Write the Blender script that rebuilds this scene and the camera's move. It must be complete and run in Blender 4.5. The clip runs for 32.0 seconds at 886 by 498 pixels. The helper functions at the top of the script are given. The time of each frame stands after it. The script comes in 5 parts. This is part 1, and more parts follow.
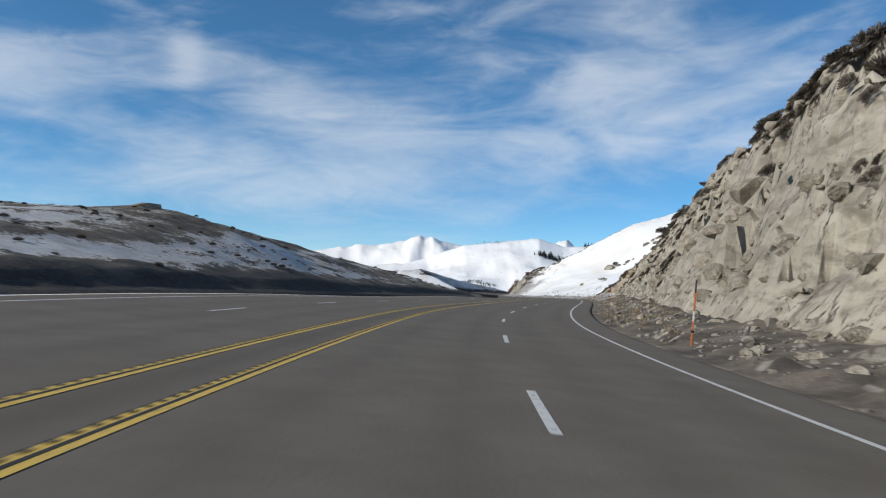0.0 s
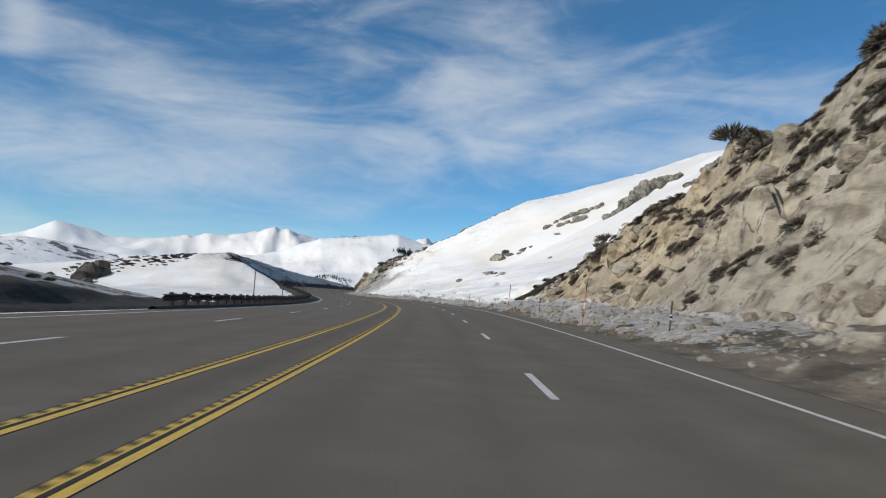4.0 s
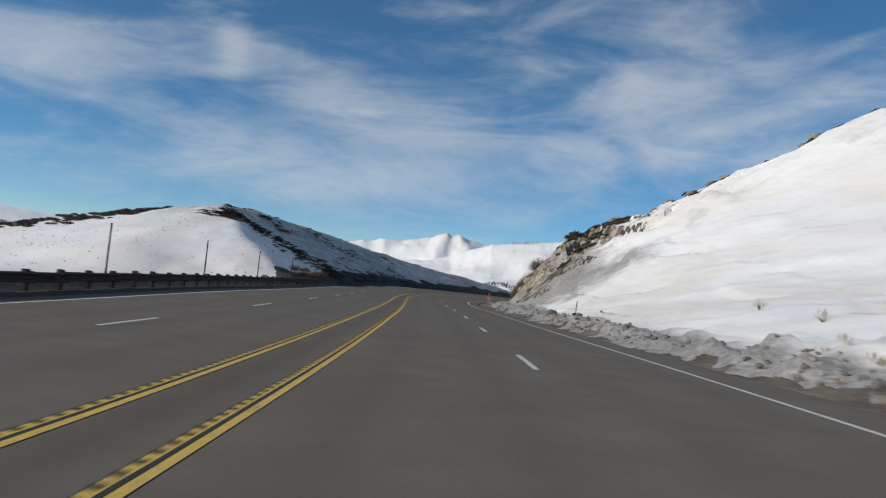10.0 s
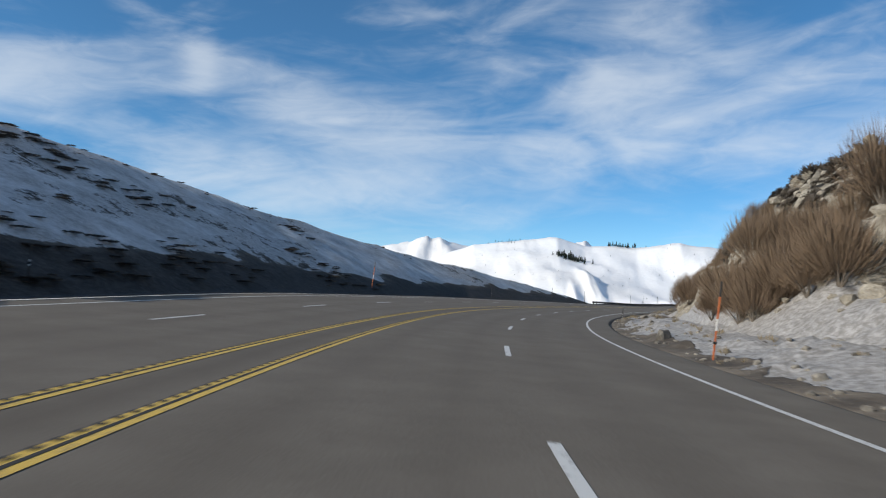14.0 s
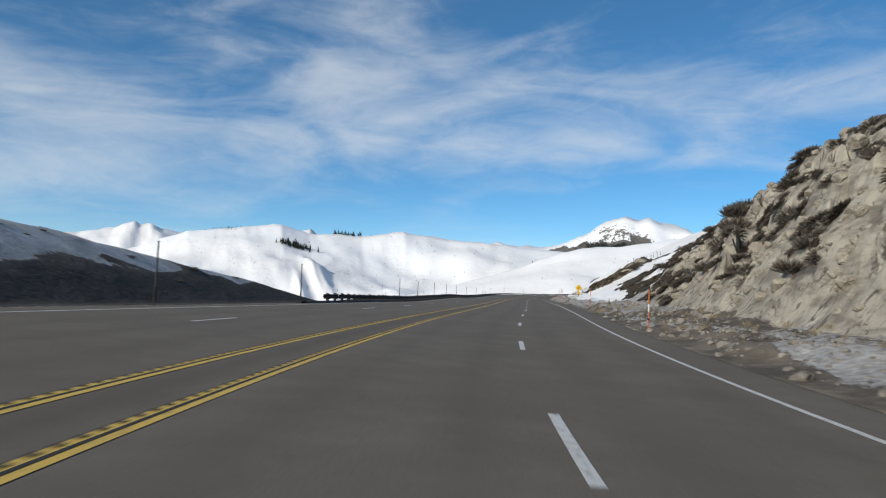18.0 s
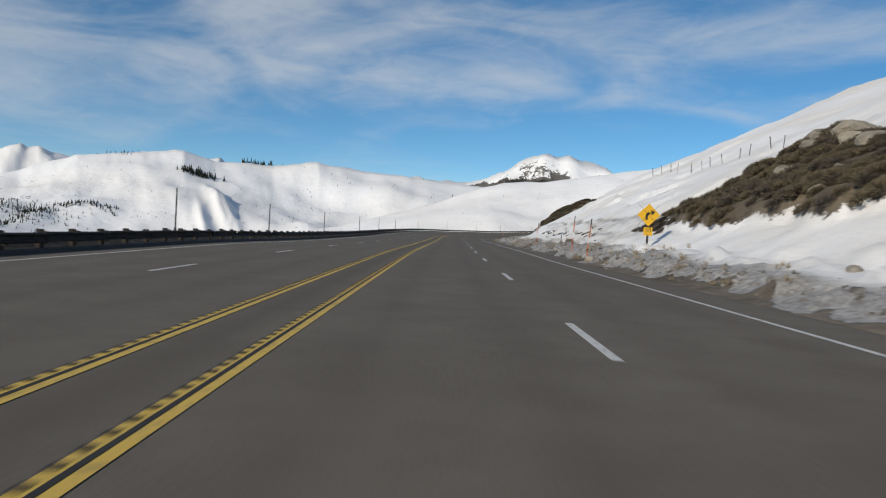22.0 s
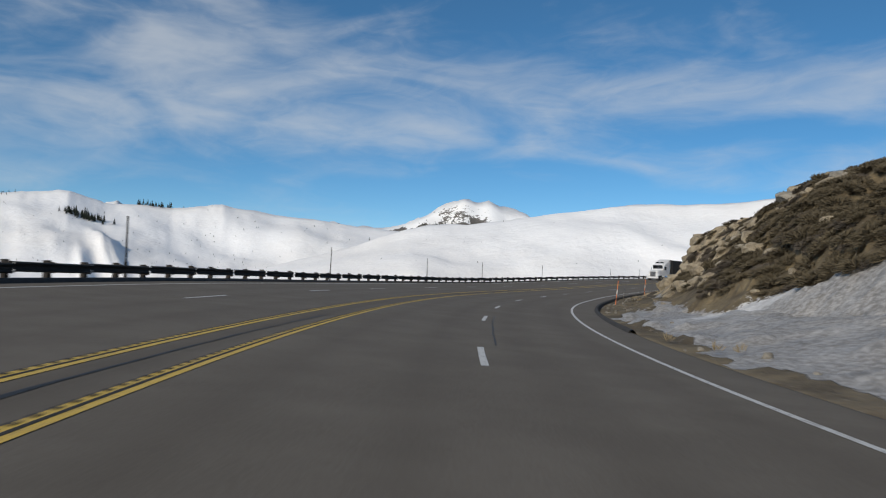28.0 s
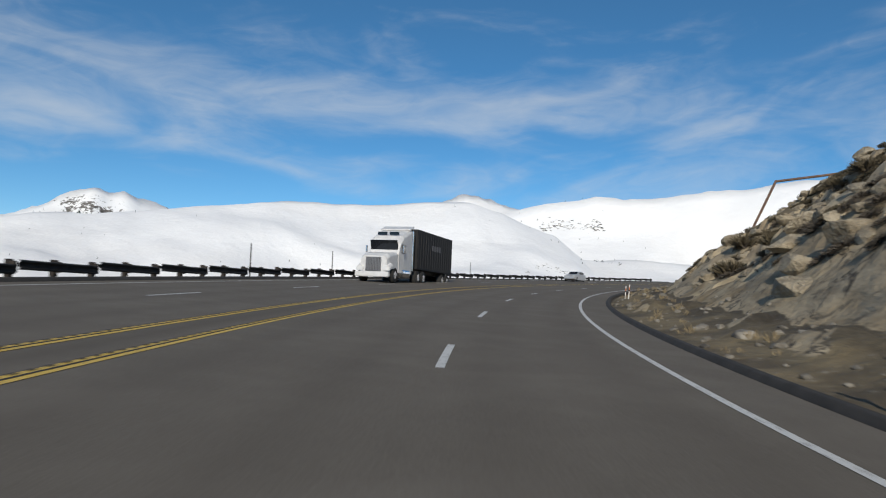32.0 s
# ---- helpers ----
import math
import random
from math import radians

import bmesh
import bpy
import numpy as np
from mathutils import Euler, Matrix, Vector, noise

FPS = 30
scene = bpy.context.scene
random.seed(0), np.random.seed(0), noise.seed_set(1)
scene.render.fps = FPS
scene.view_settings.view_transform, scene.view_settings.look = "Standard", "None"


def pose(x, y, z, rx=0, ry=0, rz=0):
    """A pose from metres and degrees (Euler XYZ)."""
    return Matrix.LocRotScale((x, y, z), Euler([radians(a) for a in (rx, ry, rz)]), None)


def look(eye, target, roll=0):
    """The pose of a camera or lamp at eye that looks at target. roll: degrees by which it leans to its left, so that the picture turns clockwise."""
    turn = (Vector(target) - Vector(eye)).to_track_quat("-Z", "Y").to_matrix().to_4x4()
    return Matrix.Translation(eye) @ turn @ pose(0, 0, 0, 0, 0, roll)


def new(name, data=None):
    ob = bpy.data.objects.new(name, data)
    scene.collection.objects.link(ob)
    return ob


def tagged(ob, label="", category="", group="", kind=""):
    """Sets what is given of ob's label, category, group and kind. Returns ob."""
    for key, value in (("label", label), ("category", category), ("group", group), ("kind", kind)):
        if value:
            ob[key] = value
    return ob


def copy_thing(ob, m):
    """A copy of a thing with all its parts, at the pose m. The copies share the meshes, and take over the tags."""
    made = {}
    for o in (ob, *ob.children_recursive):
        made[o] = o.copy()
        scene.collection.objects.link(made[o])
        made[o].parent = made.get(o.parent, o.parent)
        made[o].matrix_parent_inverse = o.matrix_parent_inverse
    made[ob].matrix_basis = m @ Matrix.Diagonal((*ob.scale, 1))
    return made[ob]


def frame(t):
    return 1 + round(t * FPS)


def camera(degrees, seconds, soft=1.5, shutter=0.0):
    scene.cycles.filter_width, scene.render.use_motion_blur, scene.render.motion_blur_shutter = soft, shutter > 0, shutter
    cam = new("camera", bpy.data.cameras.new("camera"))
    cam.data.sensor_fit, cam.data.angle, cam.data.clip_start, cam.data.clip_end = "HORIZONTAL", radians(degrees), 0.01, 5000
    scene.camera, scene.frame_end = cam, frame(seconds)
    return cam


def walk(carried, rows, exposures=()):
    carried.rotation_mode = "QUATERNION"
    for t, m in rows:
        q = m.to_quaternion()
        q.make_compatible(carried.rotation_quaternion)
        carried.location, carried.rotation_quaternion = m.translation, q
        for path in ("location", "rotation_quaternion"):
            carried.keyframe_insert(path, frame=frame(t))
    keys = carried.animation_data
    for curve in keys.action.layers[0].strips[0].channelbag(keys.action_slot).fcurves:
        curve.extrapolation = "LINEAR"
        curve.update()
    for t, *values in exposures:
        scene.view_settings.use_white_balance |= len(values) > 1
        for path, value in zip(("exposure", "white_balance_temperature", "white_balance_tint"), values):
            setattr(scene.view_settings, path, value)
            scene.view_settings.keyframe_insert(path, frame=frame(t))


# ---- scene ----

# ---- the drive: seconds, heading, tilt and lean of the camera in degrees ----
SPEED, EYE = 23.75, 1.30
ROWS = [
    (0, -0.01, 3.07, 2.84), (0.5, -3.00, 3.25, 2.17), (1, -4.10, 3.56, 1.89), (1.5, -5.53, 3.64, 2.29), (2, -8.04, 3.67, 3.17), (2.5, -10.20, 3.61, 3.87), 
    (3, -11.33, 3.60, 4.09), (3.5, -11.63, 3.60, 4.19), (4, -11.32, 3.53, 4.46), (4.5, -10.60, 3.34, 5.01), (5, -9.67, 3.29, 5.63), (5.5, -9.01, 3.16, 6.05), 
    (6, -8.04, 3.13, 6.56), (6.5, -7.49, 3.20, 6.92), (7, -6.16, 2.87, 7.16), (7.5, -4.23, 2.88, 6.79), (8, -2.15, 2.97, 6.55), (8.5, -0.41, 2.99, 6.60), 
    (9, 1.10, 2.96, 6.75), (9.5, 1.86, 3.16, 6.65), (10, 2.55, 2.97, 6.32), (10.5, 3.35, 3.07, 5.79), (11, 3.91, 3.17, 4.93), (11.5, 3.75, 3.07, 3.96), 
    (12, 3.93, 3.07, 3.75), (12.5, 4.29, 3.15, 3.51), (13, 3.89, 3.25, 3.08), (13.5, 2.93, 2.97, 2.75), (14, 0.97, 3.41, 2.94), (14.5, -1.67, 3.59, 2.84), 
    (15, -4.70, 3.55, 2.15), (15.5, -7.81, 3.34, 1.17), (16, -10.70, 3.26, 1.22), (16.5, -13.35, 3.42, 1.35), (17, -15.49, 3.22, 1.16), (17.5, -17.58, 3.47, 1.35), 
    (18, -20.97, 3.51, 1.98), (18.5, -23.59, 3.74, 2.07), (19, -25.05, 3.69, 2.64), (19.5, -26.81, 3.63, 3.21), (20, -27.41, 3.69, 3.64), (20.5, -27.27, 3.46, 4.01), 
    (21, -27.73, 3.69, 4.53), (21.2, -27.42, 3.69, 4.80), (21.3, -27.26, 3.58, 4.88), (21.4, -27.11, 2.92, 4.96), (21.5, -26.95, 2.71, 5.04), (21.6, -27.10, 2.83, 4.95), 
    (21.7, -27.25, 2.07, 4.85), (21.8, -27.41, -0.17, 4.42), (21.9, -27.56, -1.17, 3.65), (22, -27.71, -1.44, 2.88), (22.1, -27.64, -2.36, 3.17), (22.2, -27.58, -0.92, 3.46), 
    (22.3, -27.51, 1.40, 3.71), (22.4, -27.44, 2.32, 3.94), (22.5, -27.38, 2.64, 4.17), (22.6, -27.31, 2.76, 4.17), (22.7, -27.24, 2.68, 4.17), (23, -27.03, 2.72, 4.23), 
    (23.5, -26.35, 2.73, 3.93), (24, -26.64, 2.18, 4.46), (24.5, -27.68, 2.55, 4.44), (25, -28.23, 2.62, 4.25), (25.5, -28.49, 2.61, 4.08), (26, -28.66, 2.62, 3.89), 
    (26.5, -28.95, 2.65, 3.57), (27, -29.56, 2.66, 3.00), (27.5, -31.15, 2.70, 2.66), (28, -34.14, 2.66, 2.51), (28.5, -37.06, 2.57, 1.95), (29, -39.41, 2.97, 1.42), 
    (29.5, -42.36, 3.28, 1.56), (30, -46.74, 3.11, 1.99), (30.5, -50.72, 3.11, 1.86), (31, -54.59, 3.61, 2.21), (31.5, -58.52, 3.58, 2.57), (32, -61.88, 3.94, 2.44)]


def softly(values, n):
    k = np.hanning(2 * n + 1)
    return np.convolve(np.pad(values, n, mode="edge"), k / k.sum(), "valid")


def interp(x, pairs):
    xs, ys = zip(*pairs)
    return np.interp(x, xs, ys)


# the road follows the car: heading, rise and bank along the way, every 0.01 s from -3 s to 44 s
TF = np.linspace(-3, 44, 4701)
calm = np.array([r for r in ROWS if not 21.1 < r[0] < 22.8 or r[0] == 21.5])
HEAD = softly(np.radians(np.interp(TF, calm[:, 0], calm[:, 1]) - 0.6), 35)
HEAD = np.where(TF > 31.8, np.interp(31.8, TF, HEAD) - radians(7.3) * (TF - 31.8), HEAD)
HEAD = np.where(TF < 0.2, np.interp(0.2, TF, HEAD) - radians(5.0) * (TF - 0.2), HEAD)
MOUNT_TILT, MOUNT_LEAN = np.where(TF < 21.35, 3.45, 2.55), 4.6
GRADE = softly(np.radians(np.interp(TF, calm[:, 0], calm[:, 2]) - MOUNT_TILT), 150)
GRADE = GRADE + np.radians(0.9) * np.clip((TF - 31.0) / 1.5, 0, 1)
BANK = softly(np.radians(np.interp(TF, calm[:, 0], calm[:, 3]) - MOUNT_LEAN), 60)
ZERO = 300
PX, PY, PZ = (np.cumsum(v) * SPEED * 0.01 for v in (-np.sin(HEAD), np.cos(HEAD), np.sin(GRADE)))
PX, PY, PZ = PX - PX[ZERO], PY - PY[ZERO], PZ - PZ[ZERO]
PS = TF * SPEED

cam = camera(63.9, 32.0, 1.1, 0.2)
path = []
for t, yaw, tilt, lean in ROWS:
    x, y, z = (float(np.interp(t, TF, v)) for v in (PX, PY, PZ))
    path.append((t, pose(x, y, z + EYE, 90 + tilt, 0, yaw) @ pose(0, 0, 0, 0, 0, lean)))
walk(cam, path, [(0, 0.18, 6640, 9), (2.5, 0.2, 6640, 9), (5, -0.08, 6900, 9), (6.2, -0.18, 6900, 9), (7.6, -0.36, 6920, 9), (8.6, -0.28, 6920, 10), (9.6, -0.15, 6900, 10), (12, 0.06, 6740, 9), (13.5, 0.28, 6680, 9), (17.5, 0.2, 6740, 9), (19, -0.1, 6900, 8), (20, -0.04, 6950, 9), (22, -0.14, 7080, 10), (24, -0.28, 7080, 10), (26, -0.2, 7080, 10), (28, -0.17, 6930, 10), (32, -0.12, 6820, 9)])

# ---- light ----
SUN_TURN, SUN_RISE = 113.0, 24.0  # degrees to the left of +y, and above the horizon
world = bpy.data.worlds.new("world")
scene.world = world
world.use_nodes = True
wn, wl = world.node_tree.nodes, world.node_tree.links
sky = wn.new("ShaderNodeTexSky")
sky.sky_type, sky.sun_disc = "NISHITA", False
sky.sun_elevation, sky.sun_rotation = radians(SUN_RISE), radians(-SUN_TURN)
sky.altitude, sky.air_density, sky.dust_density, sky.ozone_density = 2400, 0.85, 0.03, 3.5
SKY_STRENGTH = 0.115


def wnode(kind, **values):
    n = wn.new(kind)
    for k, v in values.items():
        n.inputs[k].default_value = v
    return n


def wmath(op, a, b=None):
    n = wn.new("ShaderNodeMath")
    n.operation = op
    for i, v in enumerate((a, b)):
        if v is None:
            continue
        if hasattr(v, "links"):
            wl.new(v, n.inputs[i])
        else:
            n.inputs[i].default_value = v
    return n.outputs[0]


# thin cirrus in drawn-out wisps; a bank is heading, height, their widths (degrees) and how much cloud
CLOUD_BANKS = [(12, 13.4, 5, 2.6, .26), (4, 12.6, 4.5, 1.8, .14), (17, 7.4, 11, 2.6, .24), (6, 8.3, 8, 2.4, .18), (20.7, 16, 1.4, 2.4, .22), (35, 13, 6, 2.6, .2), (-12, 15, 10, 4.5, .12), (-24, 17, 12, 5, .10),
               (15, 22, 12, 3.5, -.16), (34, 8.2, 6, 1.6, -.14), (-31, 23, 9, 3.5, -.14), (-36, 6.6, 17, 2.4, -.22), (-12, 4.6, 7, 1.8, -.10)]
MORE_BANKS = [(-13, 11.5, 13, 2.2, .12), (-31, 11.6, 10, 1.8, .15), (-51, 14.5, 9, 2.2, .13), (-40, 15.6, 8, 2.4, .10), (-66, 15.5, 14, 2.2, .15), (-86, 14, 10, 2.4, .12), (-64, 11.6, 16, 1.2, -.16), (-82, 22.5, 12, 3.5, -.18),
              (-54, 21.5, 9, 2.6, .10), (-60, 5, 22, 2.0, -.12), (-38, 23, 12, 4.5, -.14), (-58, 24, 12, 5, -.16), (-74, 24, 10, 5, -.10)]
sep = wn.new("ShaderNodeSeparateXYZ")
coord = wn.new("ShaderNodeTexCoord")
wl.new(coord.outputs["Generated"], sep.inputs[0])
turn_deg = wmath("MULTIPLY", wmath("ARCTAN2", wmath("MULTIPLY", sep.outputs[0], -1.0), sep.outputs[1]), 57.2958)
rise_deg = wmath("MULTIPLY", wmath("ARCSINE", sep.outputs[2]), 57.2958)
flat = wn.new("ShaderNodeCombineXYZ")
wl.new(wmath("MULTIPLY", turn_deg, 0.075), flat.inputs[0])
wl.new(wmath("ADD", wmath("MULTIPLY", rise_deg, 0.24), wmath("MULTIPLY", turn_deg, 0.012)), flat.inputs[1])
wide = wnode("ShaderNodeTexNoise", Scale=0.8, Detail=6.0, Roughness=0.49, Distortion=1.3)
fine = wnode("ShaderNodeTexNoise", Scale=2.4, Detail=7.0, Roughness=0.58, Distortion=2.2)
wl.new(flat.outputs[0], wide.inputs["Vector"])
wl.new(flat.outputs[0], fine.inputs["Vector"])
cover = wmath("ADD", wmath("MULTIPLY", wide.outputs[0], 0.79), wmath("MULTIPLY", fine.outputs[0], 0.21))
for a0, e0, wa, we, amount in CLOUD_BANKS + MORE_BANKS:
    da, de = wmath("DIVIDE", wmath("SUBTRACT", turn_deg, a0), wa), wmath("DIVIDE", wmath("SUBTRACT", rise_deg, e0), we)
    away = wmath("ADD", wmath("MULTIPLY", da, da), wmath("MULTIPLY", de, de))
    cover = wmath("ADD", cover, wmath("MULTIPLY", wmath("POWER", 2.718, wmath("MULTIPLY", away, -1.0)), amount))
ramp = wn.new("ShaderNodeMapRange")
ramp.interpolation_type = "SMOOTHSTEP"
for i, v in enumerate((0.37, 0.90, 0.04, 0.60)):
    ramp.inputs[i + 1].default_value = v
wl.new(cover, ramp.inputs[0])
blend = wn.new("ShaderNodeMix")
blend.data_type = "RGBA"
wl.new(ramp.outputs[0], blend.inputs[0])
rich = wn.new("ShaderNodeHueSaturation")
rich.inputs["Saturation"].default_value = 1.24
rich.inputs["Hue"].default_value = 0.492
wl.new(sky.outputs[0], rich.inputs["Color"])
wl.new(rich.outputs[0], blend.inputs[6])
blend.inputs[7].default_value = (5.7, 6.15, 6.7, 1)
back = wn["Background"]
back.inputs[1].default_value = SKY_STRENGTH
wl.new(blend.outputs[2], back.inputs[0])

sun = new("sun", bpy.data.lights.new("sun", "SUN"))
sun.data.energy, sun.data.angle, sun.data.color = 3.7, radians(0.5), (1.0, 0.945, 0.85)
a, e = radians(SUN_TURN), radians(SUN_RISE)
sun.matrix_world = look((-200 * math.sin(a) * math.cos(e), 200 * math.cos(a) * math.cos(e), 200 * math.sin(e)), (0, 0, 0))


# ---- noise on arrays ----
def grain(x, y, seed=0):
    """Smooth value noise, about -1 to 1."""
    x, y = np.asarray(x, float), np.asarray(y, float)
    i, j = np.floor(x).astype(np.int64), np.floor(y).astype(np.int64)
    u, v = x - i, y - j
    u, v = u * u * u * (u * (u * 6 - 15) + 10), v * v * v * (v * (v * 6 - 15) + 10)

    def h(a, b):
        n = (a * 374761393 + b * 668265263 + seed * 974711) & 0x7FFFFFFF
        n = ((n ^ (n >> 13)) * 1274126177) & 0x7FFFFFFF
        n = ((n ^ (n >> 15)) * 668265263) & 0x7FFFFFFF
        return (n & 0xFFFF) / 32767.5 - 1

    return (h(i, j) * (1 - u) + h(i + 1, j) * u) * (1 - v) + (h(i, j + 1) * (1 - u) + h(i + 1, j + 1) * u) * v


def fbm(x, y, octaves=4, seed=0, gain=0.5):
    total, amp = 0, 1.0
    for k in range(octaves):
        total = total + amp * grain(x * 2**k + 17.3 * k, y * 2**k - 9.1 * k, seed + k)
        amp *= gain
    return total


def ridged(x, y, octaves=4, seed=0):
    total, amp = 0, 1.0
    for k in range(octaves):
        total = total + amp * (1 - 2 * np.abs(grain(x * 2**k + 5.7 * k, y * 2**k + 3.3 * k, seed + k)))
        amp *= 0.5
    return total


def facets(x, y, seed=0, tilt=0.7):
    """Tilted flat pieces round scattered points, as broken rock has them; about -1 to 1."""
    x, y = np.asarray(x, float), np.asarray(y, float)
    i, j = np.floor(x).astype(np.int64), np.floor(y).astype(np.int64)

    def h(a, b, k):
        n = (a * 374761393 + b * 668265263 + (seed + k) * 974711) & 0x7FFFFFFF
        n = ((n ^ (n >> 13)) * 1274126177) & 0x7FFFFFFF
        n = ((n ^ (n >> 15)) * 668265263) & 0x7FFFFFFF
        return (n & 0xFFFF) / 65535.0

    best, value = np.full(x.shape, 9.0), np.zeros(x.shape)
    for a in (-1, 0, 1):
        for b in (-1, 0, 1):
            ci, cj = i + a, j + b
            dx, dy = x - ci - h(ci, cj, 1), y - cj - h(ci, cj, 2)
            d = dx * dx + dy * dy
            v = h(ci, cj, 3) * 2 - 1 + tilt * 2 * (dx * (h(ci, cj, 4) * 2 - 1) + dy * (h(ci, cj, 5) * 2 - 1))
            value = np.where(d < best, v, value)
            best = np.minimum(best, d)
    return value


def smooth_step(x, a, b):
    q = np.clip((x - a) / (b - a), 0, 1)
    return q * q * (3 - 2 * q)


# ---- the road's plan: s metres along it, u metres to the right of our lane line ----
LANE_LINE = [(-80, 1), (9, 1.0), (24, 0.85), (35, 0.78), (57, 1.2), (72, 1.4), (128, 1.72), (152, 1.9), (176, 1.72), (202, 1.7), (225, 1.85), (251, 1.95), (275, 1.93),
             (295, 1.6), (318, 1.2), (337, .95), (387, .72), (411, .85), (434, 1.05), (459, 1.58), (485, 1.88), (507, 1.8), (555, 2.05), (580, 2.6), (615, 2.5),
             (650, 1.7), (662, 1.1), (676, .3), (690, 0), (705, -.08), (727, .12), (745, -.25), (757, -.38), (770, -.52), (785, -.6), (800, -.65), (1100, -.65)]
LANE = softly(interp(PS, LANE_LINE), 45)


def at(s, u, h=0.0):
    """World places for plan coordinates: h is the height over the banked road surface."""
    s, u, h = np.broadcast_arrays(np.asarray(s, float), np.asarray(u, float), np.asarray(h, float))
    head, bank = np.interp(s, PS, HEAD), np.interp(s, PS, BANK)
    v = u + np.interp(s, PS, LANE)
    fade = np.clip(v, -18, 12)  # beyond the road bed the ground no longer follows the bank
    return np.stack([np.interp(s, PS, PX) + np.cos(head) * v, np.interp(s, PS, PY) + np.sin(head) * v, np.interp(s, PS, PZ) + fade * np.sin(bank) + h], -1)


def turn_at(s):
    return float(np.degrees(np.interp(s, PS, HEAD)))


# right-hand ground: heights over the road at u = 20, 40, 60, 80, 110
CUT_FIRST = [(-80, 17, 24, 27, 30, 32), (70, 16.6, 23.5, 27, 30, 32), (84, 14.2, 20.8, 25.5, 29.5, 32), (92, 16.0, 22.5, 26.5, 29.5, 32), (105, 14.4, 20.5, 25.5, 29, 32), (118, 13.2, 19.3, 25, 29, 33), (132, 12.3, 18.6, 24.5, 29, 33), (150, 10.6, 17, 23.5, 30, 36), (165, 8.2, 14.5, 22, 31, 39), (180, 6, 12.5, 20, 31, 42),
             (200, 3.9, 11.5, 22, 35, 52), (280, 4.0, 10.5, 21, 34, 52), (298, 5.8, 16, 28.5, 40, 52)]
CUT_MIDDLE = [(315, 9.5, 22.8, 34, 42.3, 52), (332, 11.2, 21.6, 33, 42, 52.5), (352, 11, 16, 23.5, 30, 38), (380, 11.2, 14, 16, 17, 19), (430, 10.8, 13.2, 14.5, 15.5, 16.5),
              (465, 12.1, 14.2, 16, 17, 18), (490, 11, 14.5, 16.5, 18, 20), (505, 8.8, 14.5, 19, 22.5, 25)]
CUT_LAST = [(520, 7.3, 14.5, 20.5, 25, 28.5), (560, 6.5, 15, 24, 29.5, 33), (610, 6.5, 16.5, 25.5, 31, 34), (636, 6.9, 17.4, 27, 33, 37), (652, 5.8, 16.5, 26, 32, 36), (676, 5.4, 14.5, 22, 27, 29), (692, 8.6, 13, 18, 21, 22),
            (745, 9.5, 12, 13.5, 13, 12), (770, 8.8, 11, 12.5, 12.5, 12), (830, 9.2, 11.5, 13.5, 14, 12), (1100, 11, 13, 14, 13, 12)]
CUT = np.array(CUT_FIRST + CUT_MIDDLE + CUT_LAST)
TOE = [(-80, 10), (150, 10.5), (190, 10), (300, 9), (390, 10), (480, 10), (520, 9.5), (640, 9.5), (652, 13.8), (676, 14.2), (692, 12.2), (706, 9.7), (735, 8.7), (1100, 8.5)]
# where brush begins above the snow at the roadside
FOOT = [(-80, 9), (640, 9), (648, 20), (660, 20), (675, 17.6), (690, 14.8), (700, 12.5), (706, 10.5), (1100, 10)]
BERM = [(-80, .9), (140, 1.0), (200, .9), (300, .8), (400, .8), (480, .8), (560, .9), (640, .8), (655, 1.5), (688, 1.5), (702, .6), (1100, .4)]
# how far the ground is bare rock: 1 on the cliffs
ROCKY = [(-80, 1), (158, 1), (166, .8), (171, .25), (180, .05), (308, .05), (322, .55), (345, .8), (400, 1), (478, 1), (490, .7), (499, .25), (508, .1), (640, .1), (655, .7), (680, 1), (1100, 1)]
FACE = [(-80, 1), (140, 1), (175, .6), (200, .1), (305, .1), (325, .5), (345, .7), (400, 1), (480, 1), (497, .3), (515, .15), (640, .15), (670, .45), (700, .5), (740, .55), (756, .6), (1100, .6)]


